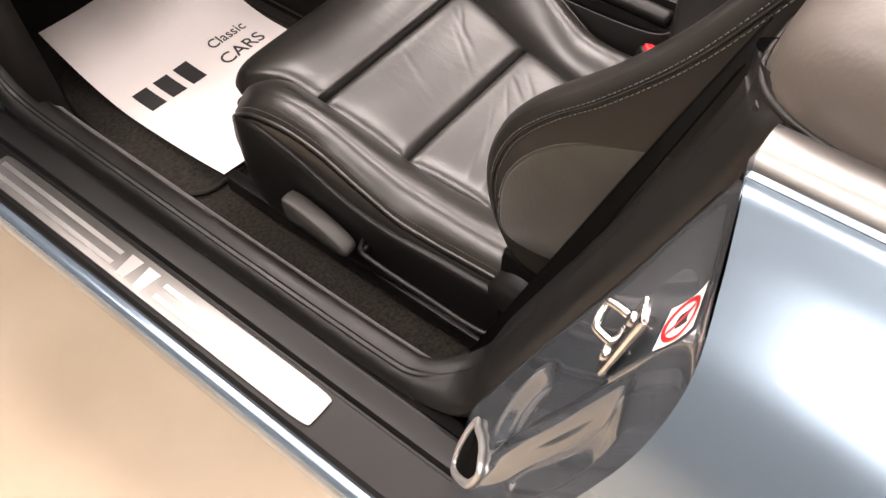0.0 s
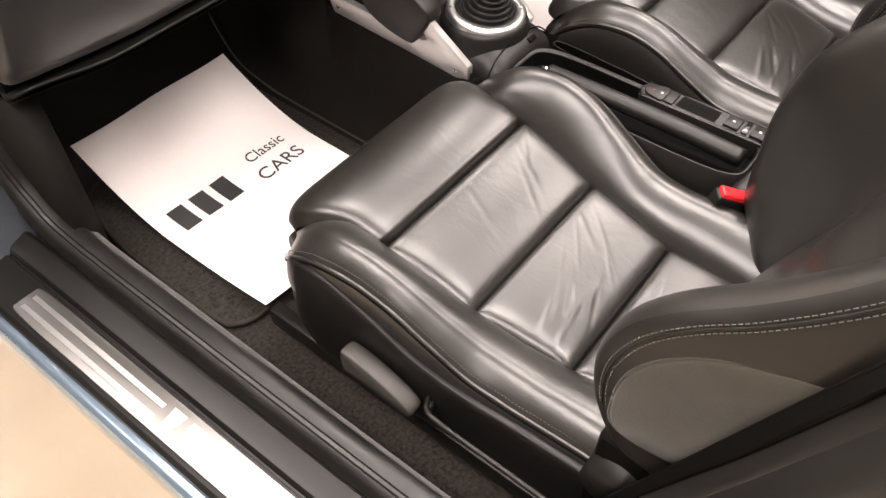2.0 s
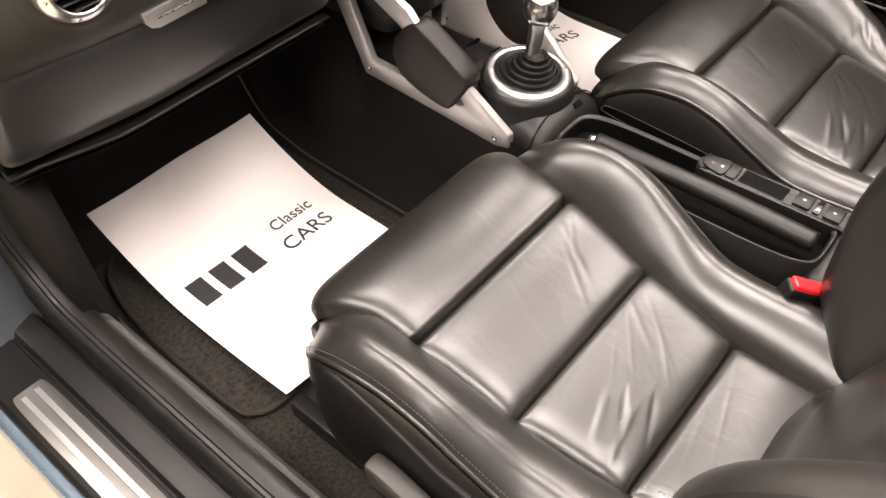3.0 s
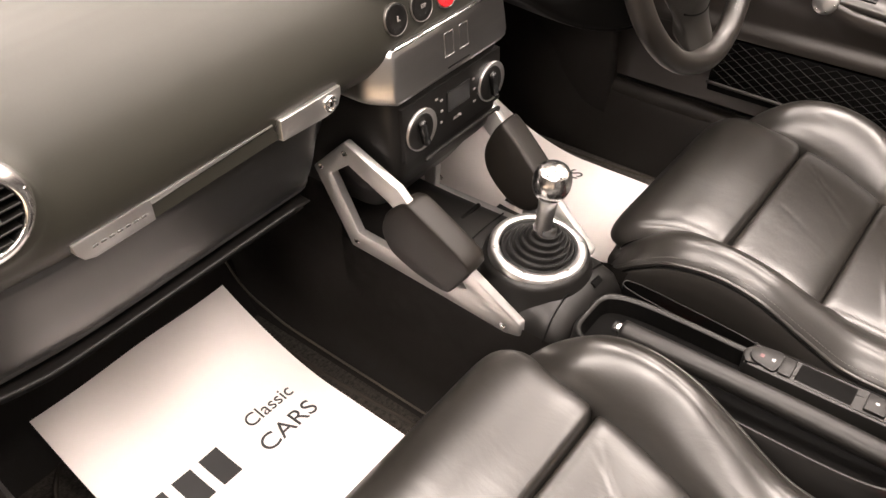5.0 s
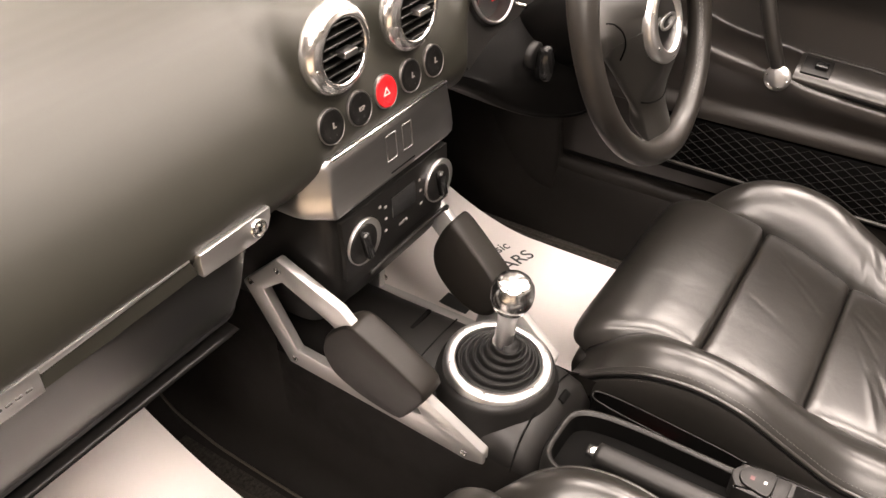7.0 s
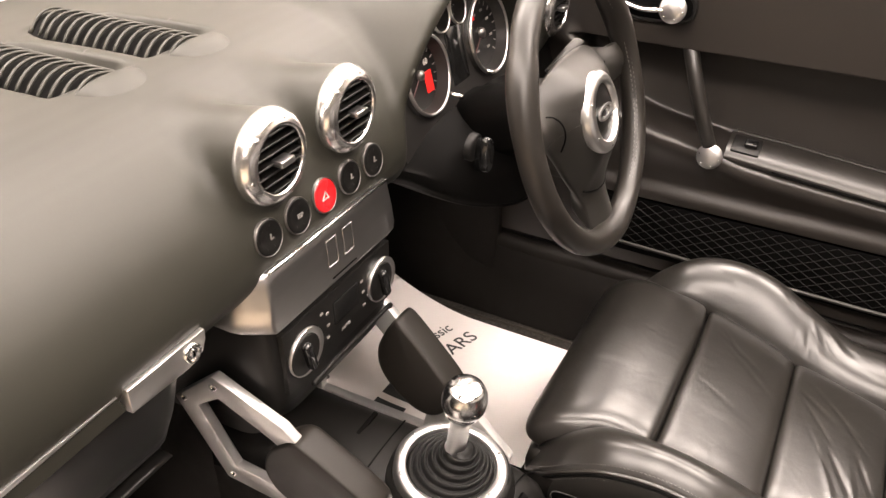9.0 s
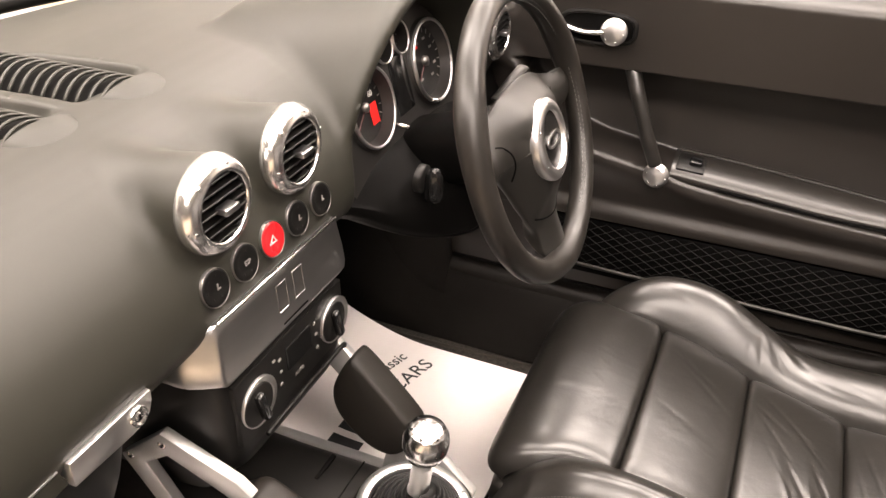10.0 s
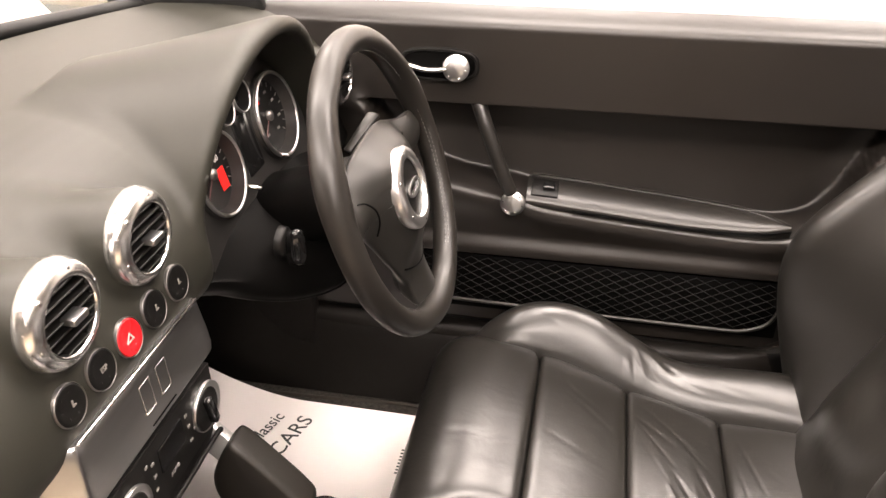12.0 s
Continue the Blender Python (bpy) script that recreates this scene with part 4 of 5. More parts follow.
    part("red_edge", block(0.064, 0.070, -0.37, -0.30, 0.440, 0.444, 0.001), RED, pocket)


handbrake()


def seat_belt():
    """A flat strap running up beside the post, slightly twisted at the top."""
    s = thing("seat_belt", "black woven seat belt strap hanging beside the seat", "seat belt")
    front = spline([(-0.6225, -0.690, 0.31), (-0.6225, -0.704, 0.35), (-0.6225, -0.7615, 0.521), (-0.6225, -0.815, 0.679), (-0.6225, -0.866, 0.831), (-0.6225, -0.917, 0.977)], 50)
    rear = spline([(-0.6225, -0.724, 0.31), (-0.6225, -0.736, 0.35), (-0.6225, -0.786, 0.528), (-0.6225, -0.827, 0.658), (-0.627, -0.869, 0.80), (-0.637, -0.914, 0.95)], 50)
    thick = np.array([0.0014, 0, 0])
    part("strap", loft([[a, a * 0.95 + c * 0.05 - thick, a * 0.05 + c * 0.95 - thick, c, a * 0.05 + c * 0.95, a * 0.95 + c * 0.05] for a, c in zip(front, rear)]), WEBBING, s, crisp=40)
    for edge in (front, rear):
        part("selvedge", tube(edge - thick / 2, 0.0013, 6), WEBBING, s)


seat_belt()


def buckle(x, y, z, turn):
    b = thing("seat_belt_buckle", "black seat belt buckle with a red release button", "seat belt buckle", "seat belt buckles")
    b.matrix_basis = pose(x, y, z, 20, 0, turn)
    part("housing", block(-0.013, 0.013, -0.027, 0.027, -0.09, -0.004, 0.004, 3), PLASTIC, b)
    part("button", block(-0.0105, 0.0105, -0.0235, 0.0235, -0.012, 0.003, 0.003, 3), RED, b, "red release button")


buckle(-0.106, -0.670, 0.488, 40)
buckle(0.080, -0.690, 0.476, -6)


# ---- seats ----
WIDTH = [(-0.10, 0.170), (-0.20, 0.167), (-0.349, 0.165), (-0.488, 0.151), (-0.63, 0.133), (-0.80, 0.118)]
HEIGHT = [(-0.10, 0.490), (-0.20, 0.512), (-0.27, 0.517), (-0.349, 0.505), (-0.488, 0.464), (-0.63, 0.438), (-0.80, 0.444)]
INNER = [(0.44, -0.702), (0.50, -0.686), (0.56, -0.683), (0.62, -0.681), (0.66, -0.685), (0.70, -0.692), (0.74, -0.708), (0.80, -0.750), (0.84, -0.790), (0.90, -0.848), (0.963, -0.892), (1.06, -0.95), (1.15, -1.0)]
CREST = [(-0.165, 0.41), (-0.185, 0.425), (-0.205, 0.446), (-0.23, 0.474), (-0.26, 0.508), (-0.31, 0.542), (-0.37, 0.553), (-0.43, 0.541), (-0.49, 0.509), (-0.55, 0.478), (-0.60, 0.471), (-0.64, 0.472), (-0.70, 0.475), (-0.80, 0.475)]
FRONT = [(0.45, -0.775), (0.52, -0.752), (0.56, -0.733), (0.60, -0.713), (0.64, -0.702), (0.68, -0.700), (0.72, -0.708), (0.76, -0.726), (0.80, -0.758), (0.84, -0.800), (0.90, -0.853), (0.963, -0.895), (1.06, -0.95), (1.15, -1.0)]

FAR_FRONT = [(0.38, -0.770), (0.42, -0.752), (0.476, -0.735), (0.564, -0.712), (0.62, -0.702), (0.66, -0.700), (0.70, -0.707), (0.74, -0.728), (0.80, -0.775), (0.84, -0.810), (0.90, -0.857), (0.963, -0.895), (1.06, -0.95), (1.15, -1.0)]


NOSE = [(-0.3495, 0.480), (-0.3480, 0.500), (-0.340, 0.5115), (-0.305, 0.519), (-0.265, 0.5205), (-0.225, 0.514), (-0.195, 0.499), (-0.178, 0.476), (-0.173, 0.450), (-0.180, 0.425), (-0.205, 0.410)]


def seat_pad(y0, y1, puff, folds=()):
    """A pillow between two cross seams, rounded down into them."""
    def fn(u, v):
        a, b = 2 * u - 1, 2 * v - 1
        y = y0 + (y1 - y0) * (b + 1) / 2
        edge = (1 - np.abs(a) ** 14) ** 0.5 * (0.66 * (1 - np.abs(b) ** 12) ** 0.5 + 0.34 * (1 - np.abs(b) ** 2.2))
        z = along(HEIGHT, y) - 0.016 + puff * edge
        x = a * (along(WIDTH, y) + 0.004)
        for fx, fy, ang, ln, wd, dp in folds:
            c, s = math.cos(radians(ang)), math.sin(radians(ang))
            p, q = (x - fx) * c + (y - fy) * s, -(x - fx) * s + (y - fy) * c
            z = z + dp * np.exp(-(p / ln) ** 2) * np.exp(-(q / wd) ** 2)
        return x, y, z
    return grid(90, 80, fn)


def thigh_pad():
    """The front pillow, rolled over the front of the cushion."""
    line = spline(NOSE, 70)
    for _ in range(6):
        line[1:-1] = 0.5 * line[1:-1] + 0.25 * (line[2:] + line[:-2])
    d = np.gradient(line, axis=0)
    d /= np.linalg.norm(d, axis=1)[:, None]
    nrm = np.stack([-d[:, 1], d[:, 0]], 1)

    def fn(u, v):
        a = 2 * u - 1
        k = np.rint(v * 69).astype(int)
        y, z, ny, nz = line[k, 0], line[k, 1], nrm[k, 0], nrm[k, 1]
        w = along(WIDTH, np.clip(y, -0.349, -0.10)) + 0.004 + 0.022 * step(-0.30, -0.21, y) - 0.050 * step(0.470, 0.415, z)
        sink = (0.022 + 0.012 * step(-0.26, -0.19, y)) * (1 - (1 - np.abs(a) ** 12) ** 0.5)
        return a * w, y - ny * sink, z - nz * sink
    return grid(80, 70, fn)


# puckers in the hide of the cushion bolsters: place, direction, length, width, depth
PUCKERS = [(0.168, -0.496, 20, 0.016, 0.0040, -0.0016), (0.172, -0.508, 30, 0.020, 0.0040, 0.0010), (0.174, -0.522, 42, 0.018, 0.0038, -0.0014), (0.184, -0.536, 52, 0.020, 0.0042, 0.0007), (0.162, -0.478, 8, 0.014, 0.0036, -0.0010), (0.186, -0.552, 62, 0.020, 0.0040, -0.0007), (0.160, -0.610, 80, 0.030, 0.0036, -0.0006), (0.205, -0.455, 55, 0.020, 0.0030, -0.0004), (0.195, -0.365, 70, 0.022, 0.0030, -0.0004), (0.165, -0.650, 72, 0.025, 0.0036, -0.0006)]


def bolster_ring(y):
    w, crest, z0 = along(WIDTH, y), along(CREST, y), along(HEIGHT, y) - 0.012 - 0.055 * step(-0.31, -0.20, y)
    out = along([(-0.165, 0.198), (-0.19, 0.206), (-0.22, 0.228), (-0.26, 0.248), (-0.32, 0.256), (-0.40, 0.254), (-0.47, 0.249), (-0.53, 0.243), (-0.60, 0.237), (-0.8, 0.235)], y)
    rise = max(crest - z0, 0.0)
    return w, out, crest, z0, spline([(w - 0.006, z0 - 0.012), (w + 0.010, z0 + 0.012 + 0.30 * rise), ((w + out) / 2 - 0.002, z0 + 0.014 + 0.79 * rise), (out - 0.024, crest + 0.002), (out + 0.001, crest - 0.026), (out + 0.003, crest - 0.08), (out - 0.02, 0.36), (w, 0.36)], 128, True)


def sports_seat(inboard):
    s = thing("bucket_seat", "black leather sports car seat with deep stitched side bolsters", "car seat", "front seats")
    folds = [(-0.065, -0.556, 18, 0.045, 0.0050, 0.0014), (-0.05, -0.574, 27, 0.040, 0.0045, -0.0015), (-0.075, -0.590, 10, 0.045, 0.0045, 0.0013), (-0.03, -0.602, 22, 0.035, 0.0040, -0.0011), (0.065, -0.528, 52, 0.030, 0.0035, -0.0009), (0.03, -0.535, 35, 0.05, 0.0025, -0.0005), (0.07, -0.555, 48, 0.05, 0.0025, -0.0005), (-0.03, -0.545, 28, 0.05, 0.0025, -0.0004), (0.04, -0.58, 40, 0.04, 0.0025, -0.0005)]
    part("thigh_pad", thigh_pad(), LEATHER, s)
    part("seat_pad", seat_pad(-0.488, -0.349, 0.022, [(0.09, -0.41, 60, 0.04, 0.0030, -0.0007), (0.06, -0.43, 55, 0.04, 0.0028, -0.0006), (0.105, -0.395, 40, 0.03, 0.0030, -0.0006), (-0.02, -0.40, 70, 0.03, 0.0030, -0.0004)]), LEATHER, s)
    part("seat_pad", seat_pad(-0.630, -0.488, 0.022, folds), LEATHER, s)
    part("seat_pad", seat_pad(-0.79, -0.630, 0.020, [(0.02, -0.67, 15, 0.06, 0.0025, -0.0005), (-0.02, -0.655, 10, 0.06, 0.0025, -0.0005)]), LEATHER, s)
    part("front_lip", loft([[(x, y + 0.06 * (x / 0.24) ** 2 * -0.35, z) for y, z in spline([(-0.196, 0.452), (-0.180, 0.440), (-0.178, 0.415), (-0.19, 0.385), (-0.24, 0.38), (-0.24, 0.45)], 24, True)] for x in np.linspace(-0.195, 0.195, 24)]), LEATHER, s)
    for sg in (-1, 1):
        ys = -0.186 - np.r_[0.055 * np.linspace(0, 1, 26) ** 1.7, np.linspace(0.058, 0.60, 200)]
        rings = []
        for y in ys:
            *_, ring = bolster_ring(y)
            s0 = min(1.0, max(0.0, -0.186 - y) / 0.055)
            f = 0.12 + 0.88 * math.sqrt(1 - (1 - s0) ** 2)
            mid = ring.mean(0) - np.array([0.012 * (1 - f), 0.0])
            ring = mid + (ring - mid) * f
            rings.append([(sg * x, y, z) for x, z in ring])
        rings = relax(rings, 5, 12)
        top = rings[:, :52]
        x, y = top[..., 0] * sg, top[..., 1].copy()
        for fx, fy, ang, ln, wd, dp in PUCKERS if inboard == -1 else ():
            c, k = math.cos(radians(ang)), math.sin(radians(ang))
            p, q = (x - fx) * c + (y - fy) * k, -(x - fx) * k + (y - fy) * c
            top[..., 2] += dp * np.exp(-(p / ln) ** 2 - (q / wd) ** 2)
        b = part("cushion_bolster", loft(rings), LEATHER, s)
        seam, seam_low, piping, groove = [], [], [], []
        for y in np.linspace(-0.210, -0.76, 40):
            w, out, crest, z0, _ = bolster_ring(y)
            seam.append((sg * (out - 0.0078), y, crest - 0.0112))
            seam_low.append((sg * (out + 0.0012), y, crest - 0.0285))
            piping.append((sg * (out - 0.0028), y, crest - 0.0195))
            groove.append((sg * (out - 0.0004), y, crest - 0.0240))
        part("piping", tube(piping, 0.0031, 8, 120), LEATHER, b)
        # black line drawn as the shade under the piping
        part("seam_shade", tube(groove, 0.0018, 6, 120), DARK, b)
        part("stitching", stitches(seam_low, 0.0028, 0.0022, 0.0004, 600), THREAD, b)
        part("stitching", stitches(seam, 0.0028, 0.0022, 0.0004, 600), THREAD, b)
        # plastic side shell
        shell = []
        for y in np.linspace(-0.205, -0.76, 40):
            top = along([(-0.20, 0.425), (-0.225, 0.452), (-0.25, 0.482), (-0.30, 0.511), (-0.345, 0.515), (-0.41, 0.496), (-0.47, 0.466), (-0.51, 0.450), (-0.56, 0.438), (-0.64, 0.440), (-0.76, 0.445)], y)
            low = along([(-0.20, 0.40), (-0.22, 0.36), (-0.30, 0.325), (-0.76, 0.32)], y)
            o = along([(-0.2, 0.205), (-0.23, 0.232), (-0.27, 0.255), (-0.33, 0.263), (-0.46, 0.261), (-0.53, 0.253), (-0.60, 0.248), (-0.76, 0.246)], y)
            shell.append([(sg * x, y, z) for x, z in spline([(o - 0.03, top - 0.01), (o - 0.006, top), (o + 0.003, top - 0.006), (o + 0.004, (top + low) / 2), (o - 0.002, low), (o - 0.03, low)], 24, True)])
        if sg != inboard:
            part("side_shell", loft(relax(shell, 2, 2)), PLASTIC, s, "black plastic side shell")
            continue
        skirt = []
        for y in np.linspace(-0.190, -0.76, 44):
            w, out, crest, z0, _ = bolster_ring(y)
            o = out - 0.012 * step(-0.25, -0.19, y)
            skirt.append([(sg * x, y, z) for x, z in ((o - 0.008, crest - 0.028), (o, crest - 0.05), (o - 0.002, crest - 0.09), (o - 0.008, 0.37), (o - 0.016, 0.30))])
        # the shade beside the console is in this leather's colour
        part("side_skirt", loft(skirt, closed=False), SEAT_SIDE_SHADED, s, "black leather cushion side")
    part("base", block(-0.235, 0.235, -0.74, -0.235, 0.275, 0.42, 0.02), DARK, s, "dark seat base")
    for sg in (-1, 1):
        part("runner", block(sg * 0.235 - 0.012, sg * 0.235 + 0.012, -0.80, -0.175, 0.268, 0.305, 0.005), SATIN, s, "black steel seat runner")
    paddle = spline([(-0.500, 0.404), (-0.492, 0.414), (-0.465, 0.427), (-0.420, 0.439), (-0.390, 0.441), (-0.383, 0.434), (-0.384, 0.403), (-0.392, 0.397), (-0.430, 0.395), (-0.470, 0.391), (-0.494, 0.394)], 60, True)
    mid = paddle.mean(0)
    part("height_lever", loft([[(x, *(mid + (p - mid) * k)) for p in paddle] for x, k in ((-0.270, 0.90), (-0.272, 0.97), (-0.280, 1.0), (-0.290, 1.0), (-0.2935, 0.98), (-0.295, 0.93), (-0.2955, 0.05))]), LEVER, s, "dark grey flat plastic height lever")
    part("lever_pivot", tube([(-0.250, -0.506, 0.394), (-0.274, -0.506, 0.392)], 0.008, 14, up=(0, 1, 0)), PLASTIC, s)
    part("belt_rod", tube([(-0.256, -0.500, 0.404), (-0.277, -0.512, 0.408), (-0.283, -0.535, 0.410), (-0.283, -0.620, 0.407), (-0.283, -0.720, 0.410), (-0.262, -0.745, 0.414)], 0.0036, 10, 40), SATIN, s, "thin steel rod")
    part("hinge_cover", tube([(-0.20, -0.755, 0.500), (-0.275, -0.755, 0.500)], 0.036, 24, up=(0, 1, 0)), SATIN, s)
    part("hinge_bracket", block(-0.262, -0.20, -0.82, -0.72, 0.40, 0.56, 0.015), DARK, s)
    # backrest: level sections
    cen = lambda z: -0.748 - 0.42 * (z - 0.45)  # noqa: E731
    rings = []
    for z in np.linspace(0.42, 1.12, 40):
        w = along([(0.40, 0.118), (0.6, 0.135), (0.9, 0.15), (1.12, 0.13)], z)
        y = cen(z)
        puff = 0.010 * abs(math.sin((z - 0.47) / 0.135 * math.pi)) ** 0.6
        rings.append([(x, y + d, z) for x, d in spline([(-w - 0.01, -0.015), (-w * 0.6, 0.008 + puff), (0, 0.012 + puff), (w * 0.6, 0.008 + puff), (w + 0.01, -0.015), (0, -0.09)], 36, True)])
    part("backrest", loft(rings), LEATHER, s)
    for sg in (-1, 1):
        rings, seam_a, seam_b = [], [], []
        near = inboard == 1 and sg == 1
        far = inboard == -1 and sg == 1
        low = 0.445 if near else 0.40 if far else 0.535
        zs = np.r_[np.linspace(low, 0.58, 16), np.linspace(0.585, 1.12, 54)]
        for z in zs:
            w = along([(0.40, 0.118), (0.6, 0.135), (0.9, 0.15), (1.12, 0.13)], z)
            yf = along(INNER if near else FAR_FRONT if far else FRONT, z) + 0.007
            out = along([(0.50, 0.262), (0.65, 0.270), (0.85, 0.272), (1.12, 0.24)], z)
            ring = spline([(w - 0.004, cen(z) - 0.006), (w + 0.05, (cen(z) + yf) / 2 + 0.005), (out - 0.052, yf - 0.012), (out - 0.026, yf), (out - 0.006, yf - 0.014), (out, yf - 0.05), (out + 0.002, yf - 0.12), (out - 0.012, cen(z) - 0.10), (w, cen(z) - 0.10)], 48, True)
            f = min(1.0, 0.5 + 0.5 * ((z - low) / 0.03) ** 0.5)
            mid = ring.mean(0)
            ring = mid + (ring - mid) * f
            rings.append([(sg * x, y, z) for x, y in ring])
            if z > 0.62:
                seam_a.append((sg * (out - 0.006 + 0.0012), yf - 0.0145 - 0.003, z))
                seam_b.append((sg * (out - 0.003 + 0.0012), yf - 0.0225 - 0.003, z))
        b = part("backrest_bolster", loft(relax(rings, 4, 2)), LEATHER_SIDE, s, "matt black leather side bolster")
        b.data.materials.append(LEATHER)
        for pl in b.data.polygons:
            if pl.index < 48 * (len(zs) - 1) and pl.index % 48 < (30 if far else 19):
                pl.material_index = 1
        for k, q in enumerate((seam_a, seam_b)):
            part("stitching", stitches(q, 0.0034, 0.0022, 0.0005, 700), THREAD, b)
        part("piping", tube([tuple((np.array(p) + np.array(q)) / 2) for p, q in zip(seam_a, seam_b)], 0.0012, 6, 80), LEATHER_SIDE, b)
        arch = spline([(-0.742, 0.615), (-0.728, 0.660), (-0.738, 0.715), (-0.775, 0.768), (-0.83, 0.805), (-0.90, 0.830), (-1.00, 0.84), (-1.02, 0.74), (-0.93, 0.66), (-0.82, 0.625)], 60, True)
        core = np.array([-0.87, 0.73])
        rings = [[(sg * (off), *(core + (np.array(p) - core) * k)) for p in arch] for off, k in ((0.262, 1.0), (0.2745, 0.995), (0.2775, 0.97), (0.2785, 0.6), (0.2785, 0.05))]
        part("side_insert", loft(rings), SUEDE, b, "grey-brown suede insert")
        part("piping", tube([(sg * 0.2735, p[0], p[1]) for p in arch], 0.0020, 6, closed=True), SUEDE, b)
    return s


sports_seat(1).location = (-0.337, 0, 0)
sports_seat(-1).location = (0.337, 0, 0)


# ---- body, sill and cabin floor ----
def roadster():
    b = thing("roadster", "silver blue metallic roadster with black door sill", "car")
    part("floor_pan", block(-0.76, 0.76, -1.1, 0.37, 0.20, 0.235, 0.0), CARPET, b, "black carpeted floor")
    toe = spline([(0.33, 0.236), (0.42, 0.262), (0.52, 0.38), (0.60, 0.55), (0.62, 0.80)], 24)
    # toe board, tunnel sides and kick panels are coloured darker for footwell shade
    part("toe_board", loft([[(x, y, z) for y, z in toe] for x in (-0.76, 0.76)], closed=False), FOOTWELL_SHADED, b)
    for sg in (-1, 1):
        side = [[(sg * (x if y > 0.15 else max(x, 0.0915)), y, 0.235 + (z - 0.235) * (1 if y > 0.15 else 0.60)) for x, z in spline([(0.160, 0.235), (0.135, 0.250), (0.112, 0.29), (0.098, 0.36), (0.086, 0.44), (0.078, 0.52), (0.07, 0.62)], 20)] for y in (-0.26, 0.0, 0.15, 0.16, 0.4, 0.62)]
        part("tunnel_carpet", loft(side, closed=False), FOOTWELL_SHADED, b)
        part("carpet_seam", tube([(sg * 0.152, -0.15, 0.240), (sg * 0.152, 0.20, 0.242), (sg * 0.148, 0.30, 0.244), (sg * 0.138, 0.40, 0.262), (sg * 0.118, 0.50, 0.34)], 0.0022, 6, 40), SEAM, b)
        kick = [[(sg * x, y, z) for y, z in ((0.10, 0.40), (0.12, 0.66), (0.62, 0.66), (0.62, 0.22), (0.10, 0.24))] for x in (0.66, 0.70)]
        part("kick_panel", loft(kick), FOOTWELL_SHADED, b)

    def run(profile, y0, y1, mat, name, n=0, label="", sg=1):
        pr = np.array(profile) if not n else spline(profile, n)
        part(name, loft([[(sg * x, y, z) for x, z in pr] for y in np.linspace(y0, y1, 2)], closed=False), mat, b, label, 14)
    run([(-0.80, 0.12), (-0.845, 0.20), (-0.868, 0.29), (-0.8735, 0.340), (-0.8715, 0.359), (-0.863, 0.368), (-0.854, 0.368)], -0.9, 0.35, PAINT, "sill_panel", 24, "pale blue painted sill")
    trim = [(-0.856, 0.360), (-0.853, 0.374), (-0.847, 0.378), (-0.787, 0.378), (-0.7855, 0.3755), (-0.782, 0.3755), (-0.7805, 0.3785), (-0.777, 0.3825), (-0.771, 0.3845), (-0.748, 0.3875), (-0.7435, 0.3865), (-0.740, 0.382), (-0.738, 0.374), (-0.72, 0.372)]
    for sg in (1, -1):
        run(trim, -0.92, 0.40, PLASTIC, "sill_trim", 0, "black plastic sill trim", sg)
    pl = part("scuff_plate", prism(oval(-0.816, -0.280, 0.025, 0.342, 64, 14), 0.378, 0.3815, 2, 0.0008), ALLOY_MATT, b, "brushed aluminium scuff plate")
    for x in (-0.8305, -0.8115):
        part("bright_stripe", block(x, x + 0.0075, -0.235, 0.052, 0.381, 0.3822, 0.0003, 1), VENT_RING, pl)
        part("bright_stripe", block(x, x + 0.0075, -0.610, -0.325, 0.381, 0.3822, 0.0003, 1), VENT_RING, pl)
    for y in (-0.262, -0.298):
        part("bright_mark", prism([(-0.834, y - 0.006), (-0.834, y + 0.010), (-0.800, y + 0.014), (-0.800, y - 0.010)], 0.381, 0.3822, 2), VENT_RING, pl)
    # soft lining swept from the front pillar along the sill and up the rear post
    edge = spline([(-0.741, 0.44, 0.92), (-0.740, 0.325, 0.70), (-0.738, 0.225, 0.50), (-0.737, 0.175, 0.425), (-0.737, 0.10, 0.389), (-0.737, -0.15, 0.385), (-0.737, -0.40, 0.385), (-0.736, -0.62, 0.386), (-0.733, -0.71, 0.394), (-0.724, -0.768, 0.425), (-0.708, -0.795, 0.50), (-0.692, -0.840, 0.62), (-0.683, -0.884, 0.74), (-0.682, -0.911, 0.82), (-0.683, -0.930, 0.88), (-0.686, -0.943, 0.922), (-0.682, -0.948, 0.950), (-0.662, -0.940, 0.972)], 150)
    low = [(0.0, -0.008), (0.003, -0.011), (0.006, -0.008), (0.010, -0.001), (0.016, 0.004), (0.024, 0.0065), (0.026, 0.0042), (0.028, 0.0066), (0.034, 0.0080), (0.0355, 0.0058), (0.0375, 0.0081), (0.047, 0.0090), (0.059, 0.0088), (0.068, 0.0065), (0.074, 0.0030), (0.078, -0.001), (0.081, -0.006), (0.083, -0.012)]
    post = [(0.0, -0.012), (-0.003, -0.004), (0.0, 0.003), (0.006, 0.008), (0.014, 0.013), (0.024, 0.018), (0.030, 0.0205), (0.033, 0.0215), (0.0345, 0.0195), (0.036, 0.022), (0.045, 0.026), (0.053, 0.029), (0.058, 0.028), (0.060, 0.02), (0.062, 0.0), (0.064, -0.03), (0.066, -0.05), (0.068, -0.08)]
    tan = np.gradient(edge, axis=0)
    tan /= np.linalg.norm(tan, axis=1)[:, None]
    nor = np.cross(tan, (1, 0, 0))
    nor /= np.linalg.norm(nor, axis=1)[:, None]
